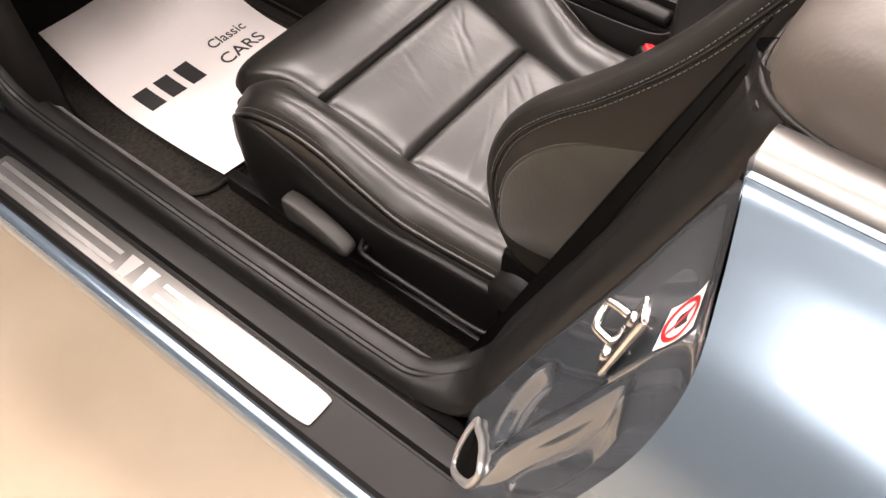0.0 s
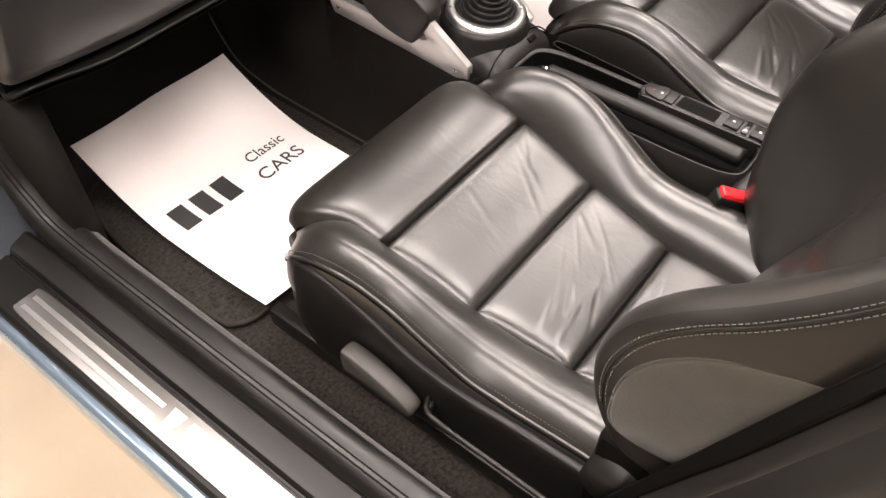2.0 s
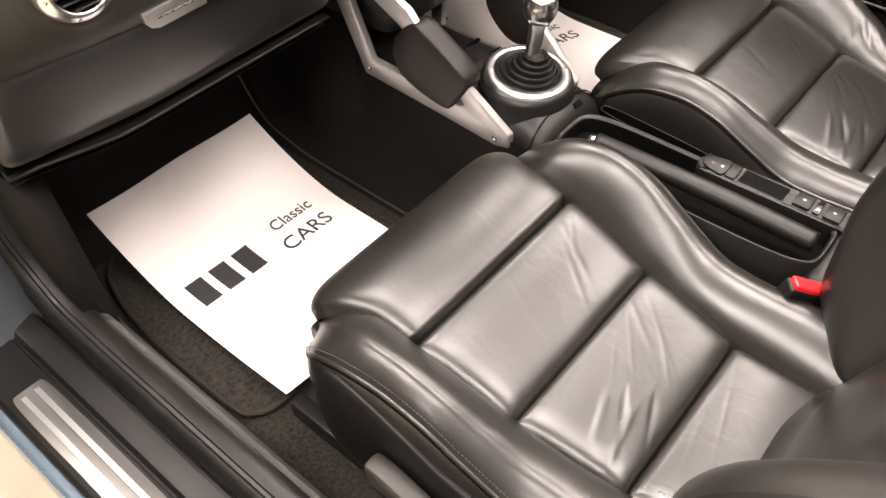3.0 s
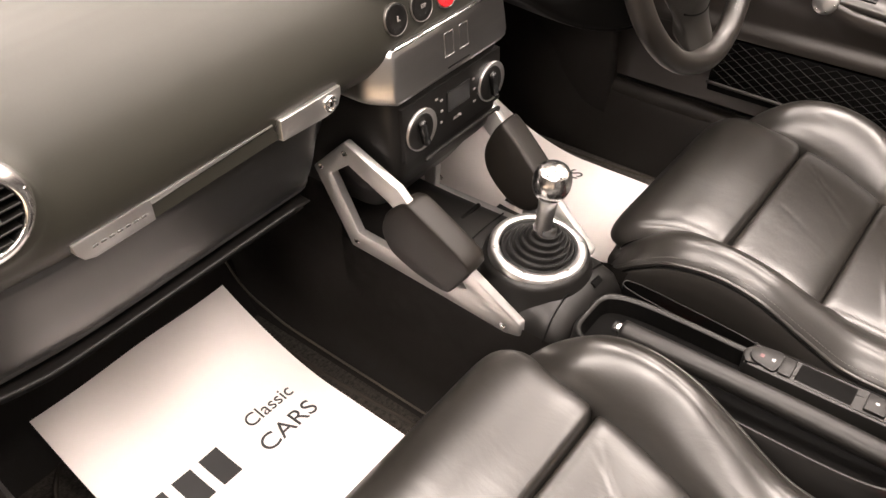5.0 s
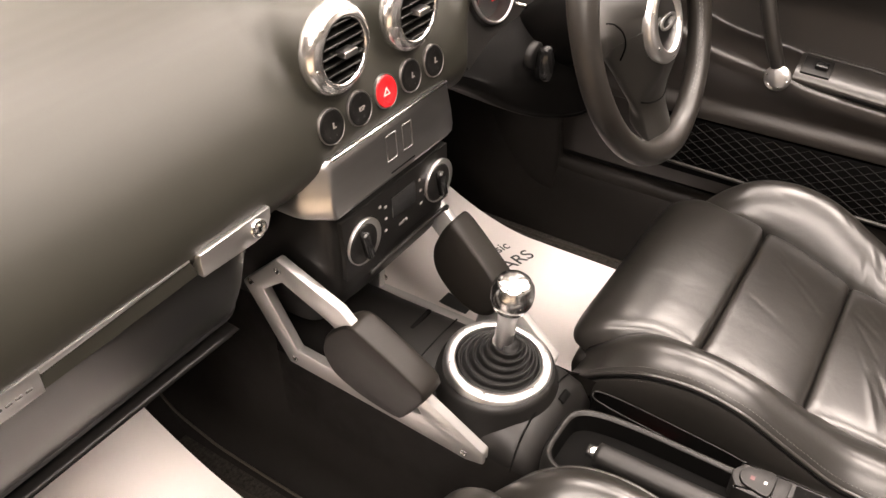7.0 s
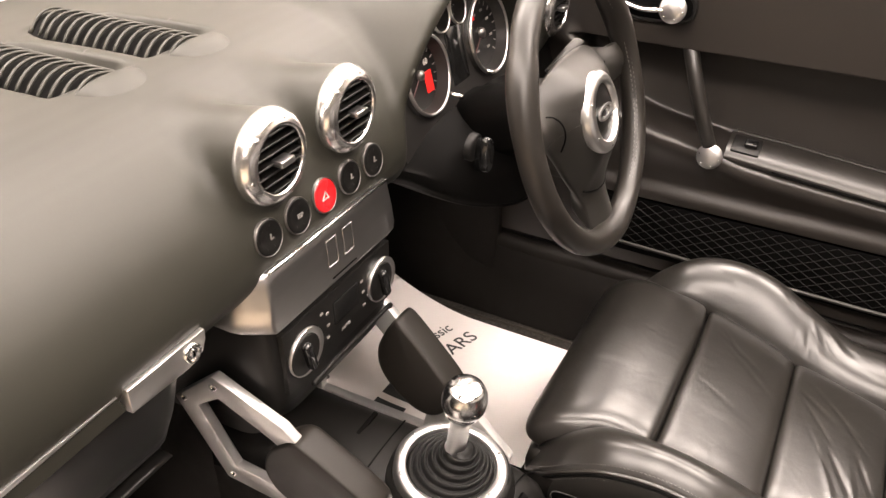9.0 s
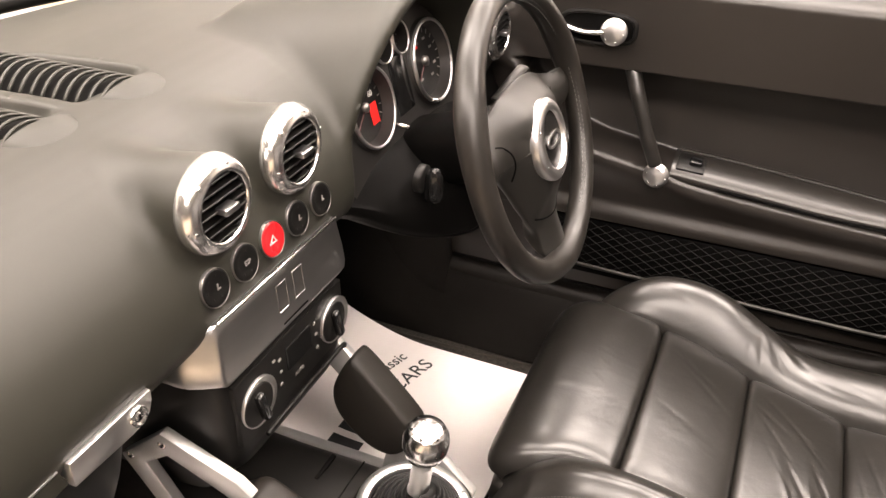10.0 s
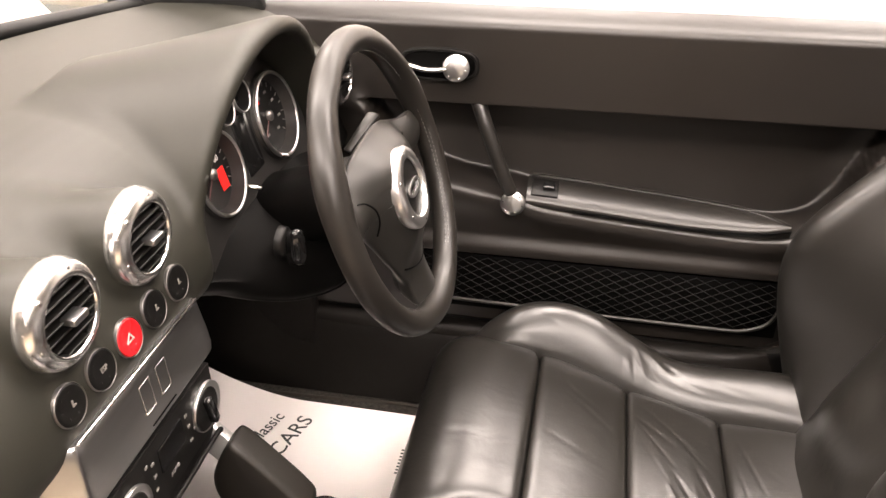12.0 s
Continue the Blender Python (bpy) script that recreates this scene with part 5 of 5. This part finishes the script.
    for sg in (-1, 1):
        rows, carpet = [], []
        for c, n in zip(edge, nor):
            k = float(step(-0.66, -0.77, c[1]))
            pr = ((1 - k) * np.array(low) * [0.68, 1] + k * np.array(post)) * [1 + (0.4 * float(step(0.75, 0.48, c[2])) - 0.35 * float(step(0.86, 0.98, c[2]))) * k, 1]
            rows.append([(-sg * q[0], q[1], q[2]) for q in (c + np.array([s0, 0, 0]) + n * h0 for s0, h0 in pr)])
            if -0.80 < c[1] < 0.40:
                q = np.array(rows[-1][-1])
                carpet.append([q + [0, 0, 0.002], q + [-sg * 0.010, 0, -0.010], q + [-sg * 0.022, 0, -0.050], q + [-sg * 0.036, 0.0, -0.110], (sg * 0.632, q[1], 0.237)])
        cut = next(i for i, c in enumerate(edge) if c[1] < -0.735)
        rows = np.array(rows)
        part("opening_lining", loft(rows[:cut + 1], closed=False), TRIM_SOFT if sg > 0 else TRIM, b, "grooved brown-black soft lining", 40)
        part("post_lining", loft(rows[cut:, :9], closed=False), TRIM_SOFT if sg > 0 else TRIM, b, "brown-black soft post lining", 40)
        part("post_seal", loft(rows[cut:, 8:12], closed=False), TRIM, b, "dark grey rubber seal", 40)
        # near-black sheet painting the shaded gap between post seal and seat
        part("post_gap_shade", loft(rows[cut:, 11:], closed=False), DARK, b)
        # left side in plain carpet, right side in the shade-darkened one
        part("sill_carpet", loft(carpet, closed=False), CARPET if sg < 0 else FOOTWELL_SHADED, b)
    # rear edge of the opening: painted shut face with pressed recesses
    rows = [(0.34, -0.735, -0.79, -0.870, -0.82), (0.42, -0.722, -0.775, -0.872, -0.845), (0.50, -0.706, -0.799, -0.878, -0.872), (0.62, -0.689, -0.843, -0.882, -0.905), (0.74, -0.679, -0.888, -0.874, -0.952), (0.82, -0.678, -0.914, -0.853, -0.975), (0.88, -0.679, -0.934, -0.818, -0.986), (0.93, -0.682, -0.949, -0.778, -0.972), (0.975, -0.690, -0.958, -0.735, -0.955)]

    def shut(z, v, out=0.0):
        """The shut face at height z, v from its inner to its outer edge, out metres in front of it."""
        xi, yi, xo, yo = (along([(r[0], r[k]) for r in rows], z) for k in (1, 2, 3, 4))
        x, y = xi + (xo - xi) * v, yi + (yo - yi) * v
        r = np.sqrt(((v - 0.36 + 0.8 * (z - 0.60)) / 0.15) ** 2 + ((z - 0.60) / 0.060) ** 2)
        dent = 0.012 * step(1.15, 0.70, r)
        mid = 0.75 - 0.10 * (z - 0.6)
        dent = dent + 0.013 * step(0.13, 0.09, np.abs(v - mid)) * step(0.50, 0.60, z) * step(0.82, 0.74, z)
        dent = dent - 0.004 * step(0.07, 0.03, np.abs(v - mid + 0.16 - 0.3 * (z - 0.7))) * step(0.5, 0.6, z) * step(0.80, 0.74, z)
        round_off = 0.0
        return x + 0.35 * dent - 0.35 * out, y - dent - round_off + 0.93 * out, z
    # body colour with the opening's shade mixed into it
    part("shut_face", grid(110, 90, lambda u, v: shut(0.34 + 0.635 * u, v)), PAINT_SHADED, b, "glossy blue door shut with pressed recesses")
    # quarter panel with its shoulder
    edge = [(-0.700, 0.962), (-0.735, 0.966), (-0.755, 0.952), (-0.780, 0.928), (-0.815, 0.892), (-0.843, 0.850), (-0.862, 0.80), (-0.876, 0.73), (-0.884, 0.62), (-0.880, 0.50), (-0.874, 0.42), (-0.872, 0.30)]
    start = along([(0.30, -0.815), (0.42, -0.845), (0.50, -0.872), (0.62, -0.905), (0.74, -0.945), (0.82, -0.972), (0.88, -0.986), (0.93, -0.974), (0.966, -0.958)], np.array([p[1] for p in edge]))
    line = np.array([(x, s0, z) for (x, z), s0 in zip(edge, start)])
    rings = []
    for back in (0.0, 0.004, 0.02, 0.08, 0.2, 0.4, 0.8, 1.4):
        q = line.copy()
        q[:, 1] = q[:, 1] * (1 - min(1, back * 2)) + (-0.93) * min(1, back * 2) - back
        q[:, 0] -= 0.03 * step(0.0, 0.5, back) * step(0.95, 0.8, q[:, 2])
        rings.append(spline(q, 60))
    part("rear_quarter", loft(rings, closed=False), PAINT, b, "silver blue rear quarter panel")
    part("belt_trim", loft([[(x, y, z) for x, z in spline([(-0.692, 0.958), (-0.696, 0.970), (-0.712, 0.976), (-0.728, 0.972), (-0.734, 0.962)], 16)] for y in (-0.956, -1.2, -2.3)], closed=False), ALLOY_MATT, b, "satin aluminium belt trim")
    part("trim_gap", tube([(-0.7365, -0.955, 0.9635), (-0.7365, -1.6, 0.9635)], 0.0022, 6), DARK, b)
    st = part("striker_plate", block(-0.012, 0.012, -0.003, 0.004, -0.042, 0.042, 0.004, 2, pose(-0.762, -0.930, 0.806, 12, 0, 20)), CHROME, b, "polished steel striker")
    part("striker_loop", tube([(-0.758, -0.932, 0.783), (-0.752, -0.910, 0.781), (-0.748, -0.904, 0.783), (-0.736, -0.904, 0.791), (-0.735, -0.908, 0.796), (-0.744, -0.932, 0.805)], 0.0038, 10, 40), CHROME, st)
    for dz in (-0.026, 0.026):
        part("screw", lathe([(0.006, 0.0), (0.006, 0.003), (0.003, 0.0045), (0, 0.004)], pose(-0.762, -0.930, 0.806, 12, 0, 20) @ pose(0, 0.003, dz, -90), 14), CHROME, st)

    def on_sticker(p, q, out):
        return shut(0.866 + 0.0225 * p + 0.0075 * q, 0.585 + 0.0575 * p - 0.0625 * q, out)
    k = part("warning_sticker", grid(12, 12, lambda u, v: on_sticker(2 * u - 1, 2 * v - 1, 0.0012)), PAPER, b, "white warning sticker with a red ring")
    part("red_ring", grid(48, 4, lambda u, v: on_sticker((0.72 + 0.2 * v) * np.cos(2 * np.pi * u), (0.72 + 0.2 * v) * np.sin(2 * np.pi * u), 0.0018)), RED, k)
    part("mark", grid(6, 6, lambda u, v: on_sticker(0.62 * (2 * u - 1), 0.09 * (2 * v - 1) + 0.35 * (2 * u - 1), 0.0018)), RED, k)
    part("figure", grid(8, 8, lambda u, v: on_sticker(0.30 * (2 * u - 1) + 0.12 * (2 * v - 1) ** 2, 0.32 * (2 * v - 1), 0.0016)), INK, k)
    hook = spline([(0.475, 0.20), (0.445, 0.25), (0.420, 0.32), (0.417, 0.40), (0.450, 0.52), (0.500, 0.62), (0.540, 0.60), (0.525, 0.48), (0.505, 0.36), (0.485, 0.27)], 60, True)
    mid = hook.mean(0)
    tr = part("latch_trim", tube(np.array([shut(np.array(z), np.array(v), 0.003) for z, v in hook], float), 0.0048, 8, closed=True, flat=0.8, up=(0.3, -0.95, 0)), SILVER_PAINT, b, "silver bracket on the shut face")
    part("latch_floor", grid(40, 8, lambda u, v: shut(mid[0] + (np.interp(u, np.linspace(0, 1, 60), hook[:, 0]) - mid[0]) * v, mid[1] + (np.interp(u, np.linspace(0, 1, 60), hook[:, 1]) - mid[1]) * v, 0.0015)), DARK, tr)
    # inner pillar trim beside the seat, tonneau and hood well
    part("well_trim", prism([(-0.615, -0.915), (-0.672, -0.935), (-0.690, -0.962), (-0.693, -1.06), (-0.60, -1.06)], 0.935, 0.955, 2, 0.003), LEATHER_SIDE, b)
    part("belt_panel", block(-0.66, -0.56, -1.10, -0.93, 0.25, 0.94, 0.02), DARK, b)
    for sg in (-1, 1):
        foot = oval(sg * 0.605, -1.165, 0.092, 0.240, 64, 4)
        mid = np.array([sg * 0.605, -1.165])
        rings = [[(*(mid + (np.array(p) - mid) * k), z) for p in foot] for k, z in ((0.99, 0.93), (1.0, 0.958), (0.985, 0.985), (0.94, 1.006), (0.85, 1.022), (0.6, 1.036), (0.3, 1.042), (0.03, 1.044))]
        t = part("hood_pad", loft(rings), TONNEAU, b, "padded grey-brown folded roof pad")
        part("pad_seam", tube([(*(mid + (np.array(p) - mid) * 1.004), 0.962) for p in foot], 0.0025, 8, closed=True), LEATHER_SIDE, t)
    part("rear_deck", block(-0.52, 0.52, -1.6, -1.12, 0.90, 0.98, 0.03, 3), TONNEAU, b)
    part("rear_bulkhead", block(-0.72, 0.72, -1.2, -1.12, 0.25, 0.95, 0.0), CARPET, b)
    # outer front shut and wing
    # front shut takes the same shade-darkened paint
    part("front_shut", loft([[(-0.715, y + 0.03, z), (-0.735, y, z), (-0.80, y - 0.01, z), (-0.868, y + 0.005, z), (-0.885, y + 0.04, z), (-0.88, 1.2, z)] for z, y in ((0.365, 0.160), (0.42, 0.182), (0.52, 0.230), (0.70, 0.320), (0.92, 0.45))], closed=False), PAINT_SHADED, b)
    nose = []
    for y, zt, w in ((0.66, 0.915, 0.86), (0.90, 0.865, 0.875), (1.30, 0.815, 0.88), (1.70, 0.74, 0.86), (1.98, 0.65, 0.80), (2.12, 0.54, 0.70), (2.16, 0.42, 0.62)):
        half = [(0.0, zt), (0.45 * w, zt - 0.008), (0.72 * w, zt - 0.035), (0.90 * w, zt - 0.11), (0.985 * w, zt - 0.24), (w, 0.5 * zt), (0.97 * w, 0.20)]
        nose.append([(x, y, z) for x, z in spline([(-x, z) for x, z in half[:0:-1]] + half, 60)])
    part("bonnet", loft(spline_rows(nose), closed=False), PAINT, b, "silver blue bonnet and wings")
    # right flank and windscreen frame
    right = [[(x, y, z) for x, z in spline([(0.74, 0.975), (0.79, 0.93), (0.85, 0.84), (0.88, 0.65), (0.87, 0.3), (0.84, 0.12)], 24)] for y in (-2.3, 0.60)]
    part("right_flank", loft(right, closed=False), PAINT, b)
    for sg in (1, -1):
        part("windscreen_pillar", tube([(sg * 0.745, 0.42, 0.955), (sg * 0.70, 0.18, 1.12), (sg * 0.63, -0.10, 1.33)], 0.026, 12, 20), PLASTIC, b, "black windscreen pillar")
    part("pillar_base", loft([[(0.715 + 0.012 * u, y, 0.93 + hh * v) for u, v in ((-1, 0), (-0.9, 0.8), (0, 1), (0.9, 0.8), (1, 0))] for y, hh in ((0.40, 0.03), (0.37, 0.06), (0.28, 0.11), (0.18, 0.11), (0.145, 0.06), (0.135, 0.02))], closed=False), PLASTIC, b, "black windscreen pillar base")
    part("windscreen_header", tube([(-0.63, -0.10, 1.33), (0, -0.16, 1.37), (0.63, -0.10, 1.33)], 0.022, 10, 24), PLASTIC, b)
    part("screen_seal", tube([(x, 0.640 - 0.55 * x * x, 0.966) for x in np.linspace(-0.74, 0.74, 30)], 0.014, 10), RUBBER, b)
    return b


roadster()


# ---- doors ----
def door_x(y, z):
    """How far out the inner face of the right door lies."""
    zb = along([(-0.95, 0.86), (-0.87, 0.845), (-0.835, 0.79), (-0.79, 0.69), (-0.74, 0.644), (-0.64, 0.636), (-0.36, 0.655), (-0.28, 0.672), (-0.17, 0.690), (-0.10, 0.72), (-0.04, 0.78), (0.0, 0.84), (0.2, 0.86)], y)
    rec = step(0.836, 0.828, z) * step(-0.004, 0.020, z - zb) * (0.82 + 0.18 * step(0.0, 0.10, z - zb))
    x = 0.697 + 0.072 * rec
    x = x - 0.012 * np.exp(-((z - zb + 0.016) / 0.026) ** 2) * step(-0.85, -0.75, y)
    x = x - 0.012 * step(0.60, 0.572, z) + 0.016 * step(0.562, 0.555, z)
    x = x + 0.04 * np.clip((z - 0.955) / 0.03, 0, 1) ** 2 + 0.02 * (z - 0.84) * (z > 0.84)
    return x


def right_door():
    d = thing("door_trim", "closed car door lined in black leather with armrest and speaker net", "car door")
    part("panel", grid(200, 240, lambda u, v: (door_x(0.16 - 1.12 * u, 0.41 + 0.575 * v), 0.16 - 1.12 * u, 0.41 + 0.575 * v)), LEATHER_DOOR, d, "black leather door lining")
    part("shell", block(0.775, 0.84, -0.97, 0.20, 0.38, 0.94, 0.01), PAINT, d)
    inner = [(-0.300, 0.742, 0.694), (-0.38, 0.744, 0.688), (-0.45, 0.743, 0.682), (-0.55, 0.741, 0.673), (-0.64, 0.735, 0.6655), (-0.69, 0.722, 0.6605), (-0.728, 0.696, 0.6560)]
    outer = [(-0.300, 0.690, 0.668), (-0.38, 0.690, 0.661), (-0.45, 0.690, 0.655), (-0.55, 0.689, 0.6475), (-0.64, 0.689, 0.6460), (-0.69, 0.690, 0.6490), (-0.728, 0.6935, 0.6545)]
    pad = []
    for y in np.linspace(-0.296, -0.727, 60):
        (xi, zi), (xo, zo) = along(inner, y), along(outer, y)
        pad.append([(xo + (xi - xo) * k, y, zo + (zi - zo) * k + lift) for k, lift in ((0.14, -0.012), (0.05, -0.006), (0.01, -0.001), (0.06, 0.003), (0.30, 0.0068), (0.65, 0.0065), (0.90, 0.0045), (1.0, 0.001), (1.02, -0.014))])
    part("armrest_pad", loft(pad, closed=False), ARMREST, d, "smooth leather armrest pad")
    line = [(along(inner, y)[0], y, along(inner, y)[1] + 0.002) for y in np.linspace(-0.302, -0.726, 40)]
    part("piping", tube(line, 0.0020, 8, 90), ARMREST, d)
    part("stitching", stitches(line, 0.003, 0.002, 0.00045, shift=(0.001, 0, 0.005)), THREAD, d)
    part("armrest_seam", tube([(along(outer, y)[0] - 0.001, y, along(outer, y)[1] - 0.0005) for y in np.linspace(-0.375, -0.728, 40)], 0.0014, 8, 80), DARK, d)
    # speaker net
    net = part("speaker_panel", block(0.690, 0.70, -0.742, -0.10, 0.440, 0.556, 0.004), DARK, d, "black speaker panel with a diamond net")
    wires = []
    w, lo, hi, run_out = 0.030, 0.458, 0.552, 0.165
    for k in range(-8, 30):
        for sg in (1, -1):
            y0 = -0.10 - k * w
            p = np.linspace((y0, lo), (y0 - sg * run_out, hi), 20)
            corner = np.hypot(np.clip(-0.700 - p[:, 0], 0, 1), np.clip(0.490 - p[:, 1], 0, 1))
            p = p[(p[:, 0] < -0.105) & (p[:, 0] > -0.735) & (corner < 0.034)]
            if len(p) > 2:
                wires.append(tube([(0.6880 + 0.0009 * sg, y, z) for y, z in p], 0.0006, 5))
    part("net", join(*wires), NET, net, "fine grey diamond net")
    frame = spline([(0.684, -0.10, 0.462), (0.682, -0.40, 0.457), (0.682, -0.64, 0.454), (0.682, -0.690, 0.458), (0.683, -0.724, 0.476), (0.685, -0.738, 0.510), (0.688, -0.742, 0.556)], 80)
    part("net_frame", tube(frame, 0.0035, 8), SATIN_GREY, net)
    # release lever
    rec = part("lever_recess", prism(oval(-0.148, 0.899, 0.064, 0.027, 40, 3), 0.690, 0.703, 0, 0.002, oval(-0.148, 0.899, 0.058, 0.022, 40, 3)), PLASTIC, d, "oval recess round the release lever")
    part("recess_floor", prism(oval(-0.148, 0.899, 0.060, 0.024, 40, 3), 0.6935, 0.698, 0), DARK, rec)
    lever = part("release_lever", tube([(0.690, -0.092, 0.900), (0.682, -0.13, 0.894), (0.680, -0.175, 0.899)], 0.0075, 10, 16, flat=0.6), CHROME, d, "polished release lever")

    def disc(parent, x, y, z):
        m = pose(x, y, z, 0, -78, 0)
        k = part("disc", lathe([(0.016, -0.012), (0.0205, -0.004), (0.0215, 0.001), (0.0205, 0.0035), (0.012, 0.0062), (0, 0.007)], m, 36), VENT_RING, parent, "round satin end disc")
        for i in range(6):
            t = radians(60 * i + 20)
            part("dimple", lathe([(0.0014, 0.0), (0.0012, 0.001), (0, 0.0011)], m @ pose(0.0165 * math.cos(t), 0.0165 * math.sin(t), 0.0046), 8), CHROME, k)
    disc(lever, 0.679, -0.178, 0.900)
    strap = part("pull_handle", tube([(0.715, -0.205, 0.845), (0.695, -0.225, 0.800), (0.687, -0.25, 0.735), (0.690, -0.270, 0.685)], lambda t: 0.0125 - 0.001 * t, 14, 20), LEATHER, d, "leather wrapped pull handle")
    disc(strap, 0.684, -0.275, 0.668)
    sw = part("window_switch", block(-0.018, 0.018, -0.012, 0.034, -0.006, 0.0012, 0.002, 2, pose(0.716, -0.337, 0.686, 4, -26, 0)), SATIN, d)
    part("rocker", block(-0.007, 0.007, -0.008, 0.013, 0.0, 0.010, 0.003, 3, pose(0.716, -0.335, 0.686, 4, -26, 0)), GLOSS, sw)
    return d


right_door()


def left_door():
    """The open door, of which the rear end of the inner lining shows."""
    d = thing("open_door", "open car door lined in black leather", "car door")
    d.matrix_basis = pose(-0.90, 0.28, 0, 0, 0, -62)
    prof = [(0.0, 0.40), (0.004, 0.44), (-0.004, 0.52), (0.004, 0.60), (0.0, 0.66), (-0.05, 0.70), (-0.05, 0.80), (-0.01, 0.84), (-0.02, 0.93), (-0.10, 0.94), (-0.13, 0.7), (-0.12, 0.38), (-0.02, 0.37)]
    ring = spline(prof, 60, True)
    part("lining", loft([[(x - 0.05 * max(0, (y + 0.85) / -0.1) ** 2, y, z) for x, z in ring] for y in np.linspace(0.30, -0.62, 16)]), LEATHER_DOOR, d)
    part("outer_skin", block(-0.155, -0.12, -0.62, 0.30, 0.36, 0.92, 0.015, 3), PAINT, d)
    return d


left_door()


# ---- mats ----
def carpet_mat(xc):
    outline = spline([(-0.228, -0.085), (-0.216, -0.114), (-0.185, -0.130), (-0.10, -0.132), (0.10, -0.132), (0.19, -0.130), (0.215, -0.10), (0.205, 0.10), (0.200, 0.30), (0.18, 0.33), (0.0, 0.335), (-0.14, 0.330), (-0.185, 0.300), (-0.208, 0.250), (-0.222, 0.18), (-0.230, 0.06)], 100, True)
    m = thing("carpet_mat", "black carpet floor mat with a piped edge", "floor mat", "carpet mats", at=(xc, 0, 0.235))
    part("mat_sheet", prism([tuple(p) for p in outline], 0.0, 0.009, 2), CARPET, m)
    part("binding", tube([(x, y, 0.008) for x, y in outline], 0.0045, 8, closed=True), BINDING, m, "piped edge")


carpet_mat(-0.395)
carpet_mat(0.40)


def paper_mat(xc, twist=0):
    lift = lambda u, v: 0.080 * np.clip((v - 0.50) / 0.50, 0, 1) ** 1.8 + 0.028 * np.clip(1 - u, 0, 1) ** 2 * np.clip(1 - v, 0, 1) ** 3 + 0.003 * np.sin(5 * u + 2 * v) ** 2  # noqa: E731
    p = thing("paper_mat", "white paper floor mat with black print, lying on a carpet mat", "paper mat", "paper mats", at=(xc, 0, 0.2455))

    def place(x, y):
        u, v = (x + 0.175) / 0.35, (y + 0.145) / 0.497
        return lift(u, v)
    part("sheet", grid(40, 50, lambda u, v: (-0.180 + 0.36 * u + 0.008 * v, -0.145 + 0.497 * v, lift(u, v))), PAPER, p)

    def bar(x0, x1, y0, y1, slant=0.0, mat=INK):
        part("print_mark", grid(6, 6, lambda u, v: (x0 + (x1 - x0) * u + slant * v, y0 + (y1 - y0) * v, place(x0 + (x1 - x0) * u, y0 + (y1 - y0) * v) + 0.0012)), mat, p)
    for k in range(3):
        bar(-0.142 + 0.049 * k, -0.108 + 0.049 * k, 0.094, 0.154)
    for word, size, x, y in (("Classic", 0.0330, 0.091, 0.1470), ("CARS", 0.0440, 0.086, 0.0960)):
        me = text_mesh(word, size, INK, pose(x, y, 0, 0, 0, twist))
        for vert in me.vertices:
            vert.co.z += place(vert.co.x, vert.co.y) + 0.0012
        part("print_word", me, INK, p)
    for k in range(8):
        bar(0.03 + k * 0.008, 0.034 + k * 0.008, -0.118, -0.113)


paper_mat(-0.387)
paper_mat(0.405, -16)
